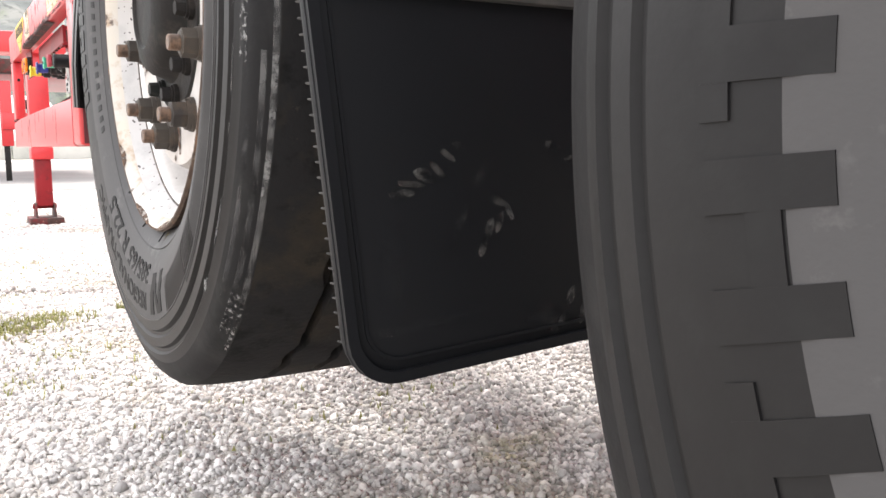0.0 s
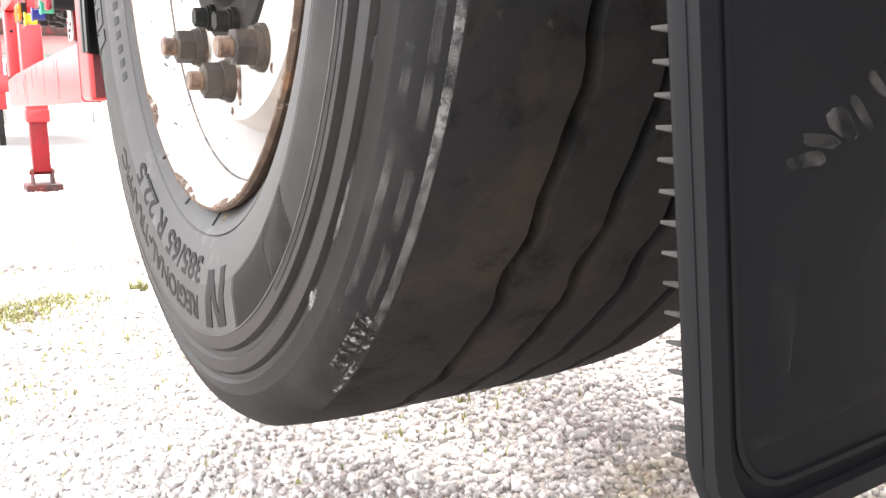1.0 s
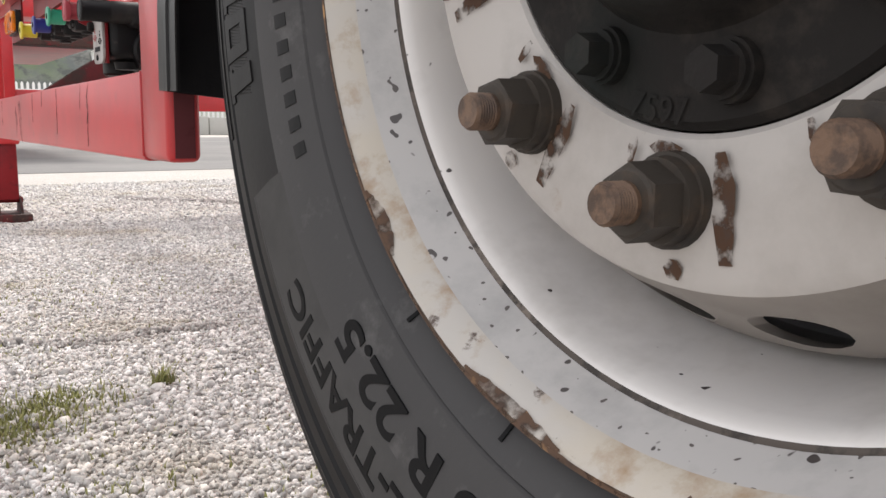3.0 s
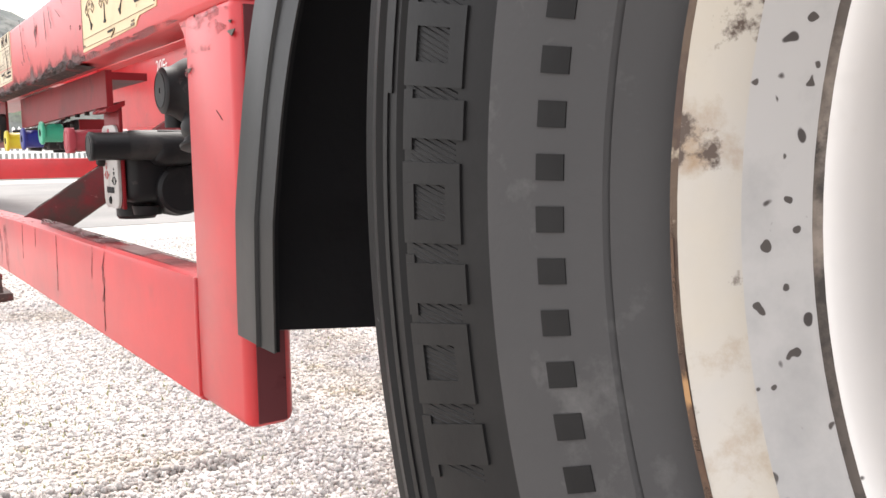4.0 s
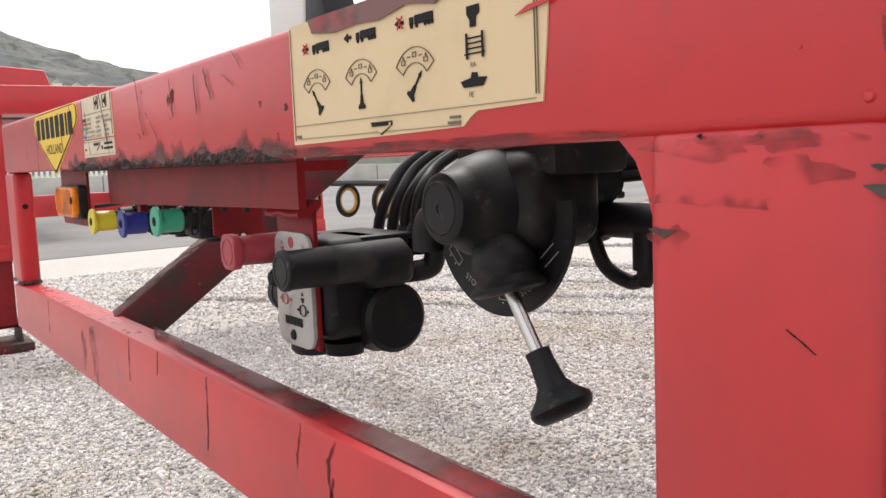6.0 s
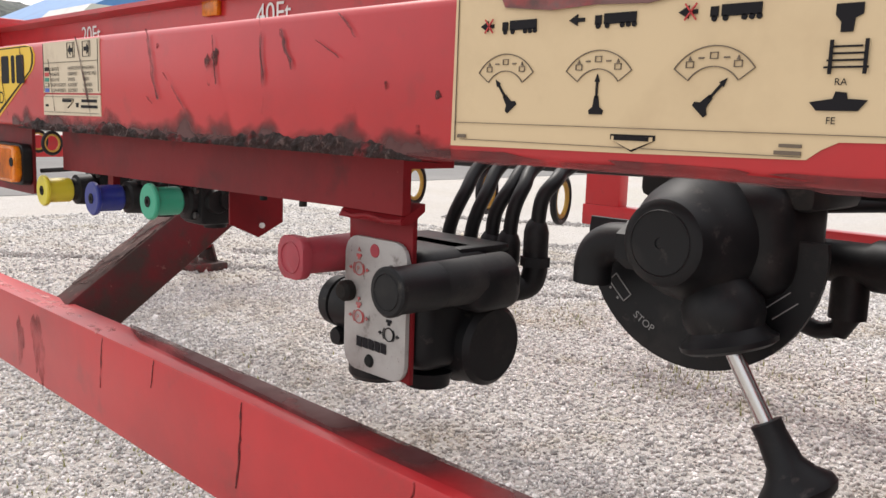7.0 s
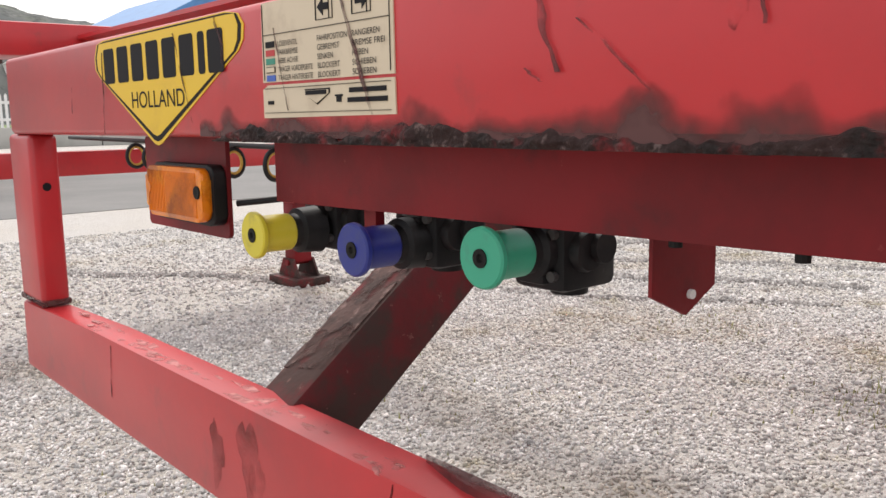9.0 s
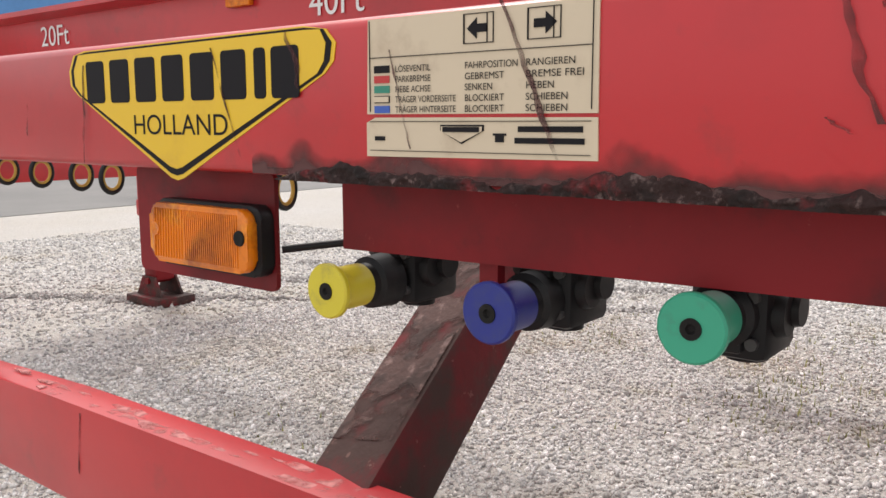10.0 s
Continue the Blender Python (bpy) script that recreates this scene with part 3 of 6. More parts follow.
def build_wheel(at):
    w = thing("wheel", at, "black truck tyre on a rusty white steel rim", "wheel", "trailer wheels")
    tyre = part("tyre", tyre_mesh(at), [RUBBER, TREAD, GREY_RUBBER, SHOULDER], w, angle=28)
    part("lettering_panel", patch(0.368, 0.4165, -22.5, 62, at, 0.0006), PANEL_RUBBER, tyre, "grey raised lettering panel")
    part("bare_panel", patch(0.3705, 0.4165, -38, -23.2, at, 0.0005), BARE_RUBBER, tyre, "clean black stretch of the sidewall")
    part("dusty_band", patch(0.3705, 0.4240, -170, -38.02, at, 0.0004, 96), DUSTY, tyre, "dusty brown-grey band of the sidewall")
    part("bare_panel", patch(0.3705, 0.4165, -47, -38.02, at, 0.0007), WIPED, tyre, "black stretch of the sidewall that greys out")
    part("edge_ridge", patch(0.3690, 0.3708, -175, -22.5, at, 0.0009, 110, 2), GREY_RUBBER, tyre)
    part("edge_ridge", patch(0.4166, 0.4180, -110, 62, at, 0.0008, 110, 2), GREY_RUBBER, tyre)
    bent_text("385/65 R 22.5", 0.036, 0.345, -5, at, INK_TYRE, tyre, "size_lettering", end=41)
    bent_text("REGIONAL-TRAFFIC", 0.032, 0.383, -5, at, INK_TYRE, tyre, "use_lettering", end=50)
    for r0, r1, p0, p1, fl in ((0.356, 0.410, -12, -9, 0), (0.356, 0.410, -12, -10, -5), (0.356, 0.410, -18.5, -16, 0)):
        part("emblem_stroke", patch(r0, r1, p0, p1, at, 0.0014, 3, 4, fl), INK_TYRE, tyre)
    for p0, p1, hollow in ((101.4, 103.9, 0), (96.0, 100.7, 1), (93.0, 95.3, 0), (86.8, 91.6, 1), (83.2, 85.6, 0), (77.2, 82.0, 1), (73.6, 76.0, 0)):
        if hollow:
            for r0, r1, q0, q1 in ((0.388, 0.430, p0, p0 + 1.4), (0.388, 0.430, p1 - 1.3, p1), (0.388, 0.398, p0, p1), (0.421, 0.430, p0, p1)):
                part("raised_block", patch(r0, r1, q0, q1, at, 0.0011, 4, 4), RUBBER, tyre)
        else:
            part("raised_block", patch(0.386, 0.4295, p0, p1, at, 0.0012, 4, 5), RUBBER, tyre)
            part("raised_block", patch(0.4225, 0.4298, p0 - 0.7, p1 + 0.5, at, 0.0010, 4, 2), RUBBER, tyre)
    bm = bmesh.new()
    for k in range(96):
        p = 72.5 + 0.33 * k
        for r0, r1 in ((0.392, 0.404), (0.404, 0.418), (0.418, 0.424)):
            rod(bm, on_tyre(r0, p + (r0 - 0.389) * 40, side_x(r0), at), on_tyre(r1, p + (r1 - 0.389) * 40, side_x(r1), at), 0.0004, sides=4)
    tagged(part("hatching", bm, RUBBER, tyre), kind="stuff")
    for r0, p0, p1 in ((0.4405, 104, 128), (0.4440, 95.5, 104), (0.4480, 70, 95.5)):
        part("step_band", patch(r0, 0.4520, p0, p1, at, 0.0010, 20, 3), RUBBER, tyre)
    for k in range(26):
        p = 62 + 3.2 * k
        part("small_bar", patch(0.340, 0.351, p, p + 1.6, at, 0.0008, 2, 2), RUBBER, tyre)
    for k in range(9):
        p = 180 - 25 + 6.2 * k
        part("block_bar", patch(0.358, 0.404, p - 1.3, p + 1.3, at, 0.0012, 4, 5), RUBBER, tyre)
        if k % 3 == 1:
            part("block_bar", patch(0.392, 0.404, p - 3.1, p + 3.1, at, 0.0011, 6, 2), RUBBER, tyre)
        if k % 3 == 2:
            part("block_bar", patch(0.375, 0.387, p, p + 6.0, at, 0.0011, 6, 2), RUBBER, tyre)
    for p in (-3, 16, 35, -150, 170):
        part("mould_tick", patch(0.302, 0.315, p, p + 0.5, at, 0.0012, 1, 2), INK_TYRE, tyre)
    bm = bmesh.new()
    c = on_tyre(0.413, 108, -0.0260, at)
    for r in (0.027, 0.0175):
        lathe(bm, [(0, r - 0.001), (-0.0009, r - 0.0006), (-0.0009, r + 0.0006), (0, r + 0.001)], c, steps=40)
    part("emblem_ring", bm, RUBBER, tyre)
    for r, w0, p0, p1, mat in ((0.5052, 0.0030, -84, -46, LINE), (0.5052, 0.0038, -128, -84, LINE), (0.5052, 0.0022, -46, -36, SCRAPE), (0.5015, 0.0070, -48, -40, SCRAPE), (0.4800, 0.0100, -84, -76.5, SCRAPE),
                               (0.4640, 0.0060, -47, -43, SCRAPE), (0.4720, 0.0090, 104.2, 106.4, SCRAPE), (0.4880, 0.0050, -70, -46, FAINT), (0.4990, 0.0040, -78, -40, FAINT), (0.4630, 0.003, -95, -52, FAINT)):
        part("scrape", patch(r - w0, r, p0, p1, at, 0.0004, 60, 3), mat, tyre, "pale scrape on the tyre shoulder")
    rim = [(0.018, 0.290), (0.008, 0.2985), (-0.0015, 0.3012), (-0.0050, 0.2995), (-0.0048, 0.2965), (0.0015, 0.2905), (0.0120, 0.2840), (0.036, 0.2735), (0.0375, 0.2722), (0.0380, 0.2708), (0.0400, 0.2686),
           (0.0450, 0.2660), (0.0540, 0.2637), (0.080, 0.2585), (0.10, 0.2535), (0.20, 0.236)]
    rim_part = part("rim", lathe(bmesh.new(), rim, at, steps=144, mats=[1, 1, 1, 1, 2, 2, 4, 3, 3, 0, 0, 0, 0, 0, 0]), [RIM_WHITE, RIM_RUST, RIM_CREAM, RIM_STEP, RIM_GREY], w, "white steel rim with a rusty edge")
    def lip_patch(p0, p1, r0, r1, mat, name, label):
        bm = bmesh.new()
        rr, xx = [0.2840, 0.2905, 0.2965, 0.2995], [0.0120, 0.0015, -0.0048, -0.0050]
        rows = []
        for k in range(19):
            row = []
            for q in range(5):
                low = r1 - (r1 - r0) * max(0.12, math.sin(math.pi * k / 18)) ** 0.6 * (1 + 0.35 * noise.noise((k * 0.9, p0, 4)))
                r = min(r1, max(0.2840, low)) + (r1 - min(r1, max(0.2840, low))) * q / 4
                row.append(bm.verts.new(on_tyre(r - 0.0006, p0 + (p1 - p0) * k / 18, float(np.interp(r, rr, xx)) - 0.0006, at)))
            rows.append(row)
        for a, b in zip(rows, rows[1:]):
            for q in range(4):
                bm.faces.new((a[q], a[q + 1], b[q + 1], b[q]))
        part(name, bm, mat, rim_part, label)
    for p0, p1, r0, r1 in LIP_RUST:
        lip_patch(p0, p1, r0, r1, LIP_STAIN, "rust_patch", "brown rust on the rim's lip")
    w_disc = part("wheel_disc", disc_mesh(at), [DISC, DISC_SHADED], w)
    p = on_tyre(0.2415, -45, 0.062, at)
    q = on_tyre(0.262, -50, 0.043, at)
    stem = part("tyre_valve", rod(bmesh.new(), p, q, 0.0058, 0.0050, 14), IRON, w, "grey rubber tyre valve")
    part("valve_cap", rod(bmesh.new(), q, q + (q - p).normalized() * 0.012, 0.0062, 0.0058, 14), IRON, stem)
    for p0, r0 in ((-30.5, 0.3035), (-8.0, 0.3035)):
        part("chalk_mark", patch(r0, 0.322, p0, p0 + 1.0, at, 0.0004, 3, 4), CHALK, tyre, "faint yellow paint tick")
    # the flange near .152 is added to keep light from leaking past the disc
    part("drum", lathe(bmesh.new(), [(0.12, 0.0), (0.12, 0.225), (0.150, 0.225), (0.152, 0.2435), (0.156, 0.2435), (0.16, 0.225), (0.32, 0.225), (0.32, 0.0)], at, steps=48), IRON, w, "dark brake drum behind the disc")
    hub = [(0.040, 0.1415), (0.034, 0.141), (0.030, 0.137), (0.028, 0.100), (0.022, 0.095), (0.006, 0.090), (-0.002, 0.083), (-0.008, 0.06), (-0.008, 0.056), (-0.004, 0.052), (-0.004, 0.0)]
    hub_part = part("hub", lathe(bmesh.new(), hub, at, steps=64), IRON, w, "dark cast iron hub")
    for k in range(10):
        a = radians(-90 + 3.6 + 36 * k)
        p = Vector(at) + Vector((0, 0.172 * math.cos(a), 0.172 * math.sin(a)))
        turn = 17.0 * k
        bm = rod(bmesh.new(), p + Vector((0.032, 0, 0)), p + Vector((0.026, 0, 0)), 0.0225, 0.022, sides=24)
        rod(bm, p + Vector((0.027, 0, 0)), p + Vector((0.020, 0, 0)), 0.0205, 0.0195, sides=20)
        hexa = rod(bmesh.new(), (0.022, 0, 0), (0.003, 0, 0), 0.0182, 0.0178, sides=6)
        rod(hexa, (0.0035, 0, 0), (0.0015, 0, 0), 0.0158, 0.0140, sides=18)
        hexa.transform(Matrix.Translation(p) @ Matrix.Rotation(radians(turn), 4, "X"))
        me = bpy.data.meshes.new("hexa")
        hexa.to_mesh(me)
        hexa.free()
        bm.from_mesh(me)
        bpy.data.meshes.remove(me)
        nut = part("wheel_nut", bm, NUT, w, angle=25)
        bm = lathe(bmesh.new(), [(0.003, 0.0098)] + [(-0.0008 * q, 0.0098 if q % 2 else 0.0092) for q in range(1, 15)] + [(-0.0125, 0.0084), (-0.0125, 0.006), (-0.0118, 0.0)], p, steps=20)
        part("stud", bm, STUD, nut, "rusty threaded stud end")
    rnd = random.Random(77)
    for k in range(10):
        a = -90 + 3.6 + 36 * k
        for d, r0, r1, wide in ((-9.2, 0.150, 0.198, 0.0065), (8.5, 0.146, 0.160, 0.003), (2.0, 0.146, 0.153, 0.010), (-2.0, 0.198, 0.207, 0.006)):
            if rnd.random() < 0.7 or k == 0:
                q = radians(a + d + rnd.uniform(-1.5, 1.5))
                bm = bmesh.new()
                va, vb = Vector((0, math.cos(q), math.sin(q))), Vector((0, -math.sin(q), math.cos(q)))
                pts = [(r0, -0.3), (r0 + 0.3 * (r1 - r0), -1), (r1, -0.6), (r1, 0.5), (r0 + 0.5 * (r1 - r0), 1), (r0, 0.5)]
                bm.faces.new([bm.verts.new(Vector(at) + va * r + vb * wide * t + Vector((0.0293, 0, 0))) for r, t in pts])
                part("rust_stain", bm, RUST_STAIN, w_disc, "brown rust stain beside a nut")
    for k in range(10):
        a = radians(-90 + 26 + 36 * k)
        p = Vector(at) + Vector((0, 0.118 * math.cos(a), 0.118 * math.sin(a)))
        bm = rod(bmesh.new(), p + Vector((0.030, 0, 0)), p + Vector((0.023, 0, 0)), 0.0138, sides=20)
        rod(bm, p + Vector((0.025, 0, 0)), p + Vector((0.020, 0, 0)), 0.0120, sides=20)
        rod(bm, p + Vector((0.022, 0, 0)), p + Vector((0.008, 0, 0)), 0.0102, 0.0094, sides=6)
        part("hub_bolt", bm, IRON, hub_part, angle=25)
    bm = text_bm("7597", 0.017)
    for v in bm.verts:
        rr = 0.1385 - v.co.y
        v.co = on_tyre(rr, 16 - math.degrees(v.co.x / 0.13), 0.0282 + 0.03 * (rr - 0.12), at)
    part("casting_number", bm, IRON, hub_part)
    return w


LINE = material("scraped_edge", (0.15, 0.148, 0.145), 0.9, ragged=(26, 0.36, 0.66), spots=[((0.05, 0.05, 0.05), 160, 0.45, 0.6, 5)])
SCRAPE = material("scraped_rubber", (0.15, 0.148, 0.145), 0.9, ragged=(150, 0.50, 0.66), spots=[((0.16, 0.157, 0.155), 140, 0.45, 0.6, 5)], bump=[(400, 0.5, 0.001)])
FAINT = material("faint_scrape", (0.075, 0.074, 0.073), 0.9, ragged=(22, 0.45, 0.75))
LIP_RUST = [(-15, -4, 0.2890, 0.2995), (-46, -24, 0.2905, 0.2995), (-4, 30, 0.2962, 0.2995), (-24, -15, 0.2945, 0.2995), (30, 90, 0.2966, 0.2995), (-90, -46, 0.2935, 0.2995), (8, 24, 0.2915, 0.2965), (42, 52, 0.2910, 0.2970)]
CHALK = material("yellow_tick", (0.20, 0.16, 0.05), 0.8, ragged=(90, 0.40, 0.65))
LIP_STAIN = material("lip_rust", (0.085, 0.047, 0.028), 0.85, ragged=(80, 0.32, 0.52), spots=[((0.055, 0.032, 0.022), 90, 0.48, 0.6, 5), ((0.32, 0.18, 0.08), 35, 0.60, 0.7, 5)], bump=[(200, 0.5, 0.001)])
RUST_STAIN = material("rust_stain", (0.075, 0.042, 0.027), 0.85, spec=0.2, ragged=(110, 0.42, 0.54), spots=[((0.07, 0.045, 0.035), 130, 0.5, 0.6, 4)])
PANEL_RUBBER = material("pale_grey_rubber", (0.060, 0.058, 0.057), 0.75, spec=0.2, spots=[((0.045, 0.044, 0.043), 14, 0.45, 0.7, 7)], bump=[(220, 0.12, 0.001)])
BARE_RUBBER = material("bare_black_rubber", (0.0040, 0.0038, 0.0042), 0.5, spec=0.04, spots=[((0.010, 0.010, 0.010), 20, 0.56, 0.8, 6)], bump=[(220, 0.1, 0.001)])
WIPED = material("wiped_rubber", (0.0040, 0.0038, 0.0042), 0.5, spec=0.04, ragged=(17, 0.42, 0.74))
DUSTY = material("dusty_rubber", (0.026, 0.0245, 0.0240), 0.75, spec=0.15, spots=[((0.013, 0.0125, 0.0125), 7, 0.46, 0.66, 7), ((0.060, 0.058, 0.055), 22, 0.60, 0.78, 8)], bump=[(220, 0.15, 0.001)])
INK_TYRE = material("dark_raised_rubber", (0.0075, 0.0075, 0.008), 0.6, spec=0.1, bump=[(220, 0.1, 0.001)])
SHOULDER = material("scuffed_shoulder", (0.0080, 0.0078, 0.0082), 0.6, spec=0.12,
                    spots=[((0.024, 0.0235, 0.023), 9, 0.50, 0.75, 7), ((0.20, 0.20, 0.195), 40, 0.72, 0.76, 10)], bump=[(200, 0.3, 0.001)])
RIM_CREAM = material("cream_rim_lip", (0.46, 0.415, 0.35), 0.4,
                     spots=[((0.44, 0.415, 0.385), 9, 0.4, 0.6, 4), ((0.28, 0.18, 0.095), 20, 0.50, 0.68, 9), ((0.075, 0.05, 0.038), 34, 0.60, 0.66, 6)], bump=[(150, 0.25, 0.001)])
wheel = build_wheel((0.004, WY, WZ))
wheel.scale = (1.04, 1.04, 1.04)
RY, RZ = -1.469, 0.563      # axle of the wheel that stands on the ground
rear_wheel = copy_thing(wheel, pose(0, RY, RZ, -90, 0, 0))
tagged(rear_wheel, "black truck tyre with raised block bars on its sidewall", "wheel", "trailer wheels")
for y, WZ in ((RY, RZ), (WY, WZ)):
    copy_thing(wheel, pose(2.50, y, WZ, 0, 0, 180))
    ax = thing("axle", (1.25, y, WZ), "dark square trailer axle between two wheels", "axle", "trailer axles")
    part("axle_tube", box(bmesh.new(), (0.25, y - 0.06, WZ - 0.06), (2.25, y + 0.06, WZ + 0.06), 0.01), IRON, ax)
    for sx in (0.78, 1.72):
        part("trailing_arm", box(bmesh.new(), (sx - 0.05, y - 0.1, WZ + 0.05), (sx + 0.05, y + 0.55, WZ + 0.13), 0.01), IRON, ax)
        part("hanger", slab(bmesh.new(), [(y + 0.42, 1.0), (y + 0.66, 1.0), (y + 0.6, 0.66), (y + 0.48, 0.66)], sx - 0.07, sx + 0.07), RED_DULL, ax)
        part("air_spring", lathe(bmesh.new(), [(WZ + 0.06, 0.0), (WZ + 0.06, 0.09), (WZ + 0.10, 0.115), (WZ + 0.2, 0.12), (WZ + 0.25, 0.10), (1.0, 0.10), (1.0, 0.0)], (sx, y - 0.38, 0), "z", 28), HOSE, ax)
    part("spring_seat", box(bmesh.new(), (0.66, y - 0.5, WZ + 0.02), (0.9, y - 0.05, WZ + 0.062), 0.006), IRON, ax)
    part("spring_seat", box(bmesh.new(), (1.6, y - 0.5, WZ + 0.02), (1.84, y - 0.05, WZ + 0.062), 0.006), IRON, ax)
    part("brake_bracket", box(bmesh.new(), (1.08, y - 0.13, WZ - 0.105), (1.34, y - 0.05, WZ + 0.045), 0.015), RED_DULL, ax, "red painted bracket on the axle")
    bm = lathe(bmesh.new(), [(y - 0.20, 0.0), (y - 0.20, 0.035), (y - 0.19, 0.045), (y - 0.15, 0.048), (y - 0.145, 0.054), (y - 0.135, 0.054), (y - 0.13, 0.048), (y - 0.06, 0.045), (y - 0.06, 0)], (1.19, 0, WZ - 0.18), "y", 28)
    part("brake_chamber", bm, RED_DULL, ax, "round red brake chamber")

# ---------------------------------------------------------------- side frame with the controls
Y0, Y1 = 0.765, 2.568
SHIFT[0] = Vector((0, -0.062, 0.002))
side_frame = thing("control_frame", (0, 1.7, 0.52), "red painted steel side frame of the trailer", "trailer frame")
part("top_beam", box(bmesh.new(), (0, Y0, 0.848), (0.042, Y1, 0.946), 0.007, 3), RED, side_frame, "red steel beam with scratches and stickers")
part("near_post", box(bmesh.new(), (0.0008, Y0 + 0.001, 0.529), (0.040, 0.876, 0.853), 0.009, 3), RED, side_frame)
part("gusset", slab(bmesh.new(), [(0.870, 0.856), (0.905, 0.856), (0.893, 0.848), (0.883, 0.838), (0.876, 0.822), (0.870, 0.80)], 0.004, 0.036), RED, side_frame)
part("far_post", box(bmesh.new(), (0.002, 2.498, 0.625), (0.038, 2.592, 0.848), 0.007, 3), RED, side_frame, "red post with a small round hole")
part("bottom_bar", slab(bmesh.new(), [(0.8745, 0.527), (2.595, 0.524), (2.592, 0.618), (2.3, 0.626), (1.6, 0.6315), (0.8745, 0.636)], 0.0015, 0.040, bevel=0.006), RED, side_frame, "red square tube with drip stains")
part("weld_seam", box(bmesh.new(), (-0.0005, 0.872, 0.532), (0.006, 0.877, 0.636), 0.002), RED, side_frame)
part("weld_seam", box(bmesh.new(), (0.0005, 2.496, 0.622), (0.0395, 2.594, 0.631), 0.003), STAIN, side_frame)
# no opening here: a black disc paints the hole's dark inside
bm = lathe(bmesh.new(), [(2.4975, 0.0), (2.4975, 0.0055), (2.500, 0.0055)], (0.020, 0, 0.780), "y", steps=20)
part("post_hole", bm, INK, side_frame)
for k, (y, z, w, h) in enumerate(((0.7690, 0.8275, 0.0075, 0.0045), (0.7705, 0.8345, 0.0035, 0.0020), (0.8650, 0.8080, 0.0080, 0.0040))):
    part("bare_spot", slab(bmesh.new(), [(y + w, z), (y + 0.3 * w, z + 0.0004), (y - w, z), (y - 0.5 * w, z - 0.5 * h), (y - 0.05 * w, z - h), (y + 0.5 * w, z - 0.5 * h)], 0.0003, 0.0010), BARE, side_frame, "flake of bare steel")
for k, (y, z, ry, rz) in enumerate(((0.767, 0.898, 0.0018, 0.004), (0.845, 0.8475, 0.0012, 0.0009))):
    part("bare_spot", blob(y, z, ry, rz, 0.0002, k), IRON, side_frame)
for k, (y, z, r) in enumerate(((0.774, 0.858, 0.0028), (0.768, 0.885, 0.0018), (0.80, 0.878, 0.0012))):
    part("paint_lump", lathe(bmesh.new(), [(-r * 0.5, 0.0), (-r * 0.4, r * 0.6), (0.0006, r)], (0, y, z), steps=12), RED, side_frame)

# crust of rust along the beam's lower edge
bm = bmesh.new()
ny, nz, grid = 560, 18, []
for j in range(ny + 1):
    y = 1.245 + (1.965 - 1.245) * j / ny
    ends = min(1, (y - 1.245) / 0.03, (1.965 - y) / 0.02)
    peaks = max(math.exp(-((y - p) / w) ** 2) * h for p, w, h in ((1.902, 0.035, 0.9), (1.845, 0.03, 0.55), (1.705, 0.04, 1.1), (1.665, 0.02, 0.5), (1.60, 0.03, 0.45), (1.42, 0.05, 1.0), (1.345, 0.05, 1.15), (1.30, 0.03, 0.8)))
    high = (0.0038 + 0.0088 * peaks + 0.003 * noise.noise((y * 45, 2, 0)) + 0.003 * noise.noise((y * 110, 5, 0))) * max(0, ends)
    col = []
    for k in range(nz + 1):
        t = k / nz
        z = 0.8455 + (high + 0.001) * t
        lump = max(0, noise.noise((y * 330, z * 350, 9)) + 0.05) * 0.0022 + max(0, noise.noise((y * 150, z * 170, 3)) + 0.05) * 0.0036 + max(0, noise.noise((y * 60, z * 70, 7)) - 0.05) * 0.008
        col.append(bm.verts.new((-0.0008 - (lump * (1 - t ** 4) if 0 < ends else 0) + 0.0016 * t ** 6, y, z)))
    col.insert(0, bm.verts.new((0.02, y, 0.8445 + 0.001 * noise.noise((y * 80, 1, 1)))))
    grid.append(col)
for a, b in zip(grid, grid[1:]):
    for k in range(nz + 1):
        bm.faces.new((a[k], a[k + 1], b[k + 1], b[k]))
part("rust_crust", bm, CRUST, side_frame, "lumpy dark rust along the lower edge", angle=60)
part("brown_smear", slab(bmesh.new(), [(1.22, 0.849), (1.99, 0.849), (1.99, 0.896), (1.22, 0.896)], -0.0004, 0.0004), SMEAR, side_frame, "thin brown smear of rust")

# dirt runs and scratches on the beam and the bar
RUNS = [(1.782, 0.946, 1.742, 0.864, 0.0045), (1.862, 0.925, 1.846, 0.868, 0.0018), (1.618, 0.946, 1.596, 0.882, 0.006), (1.588, 0.906, 1.545, 0.872, 0.003), (1.43, 0.946, 1.424, 0.872, 0.0035),
        (1.40, 0.935, 1.383, 0.905, 0.005), (1.33, 0.942, 1.312, 0.925, 0.003), (1.952, 0.942, 1.945, 0.905, 0.006), (2.03, 0.935, 2.003, 0.858, 0.0018), (2.30, 0.90, 2.305, 0.872, 0.002),
        (1.50, 0.935, 1.492, 0.895, 0.0025), (2.2, 0.93, 2.208, 0.85, 0.003), (1.62, 0.885, 1.614, 0.878, 0.003), (1.357, 0.925, 1.33, 0.912, 0.002)]
for k, (y0, z0, y1, z1, w) in enumerate(RUNS):
    part("dirt_run", streak(y0, z0, y1, z1, w, -0.0022, k), RUN, side_frame)
part("dirt_spot", blob(1.507, 0.908, 0.007, 0.011, -0.0006, 5), STAIN, side_frame)
part("dirt_spot", blob(1.498, 0.918, 0.005, 0.006, -0.0006, 6), STAIN, side_frame)
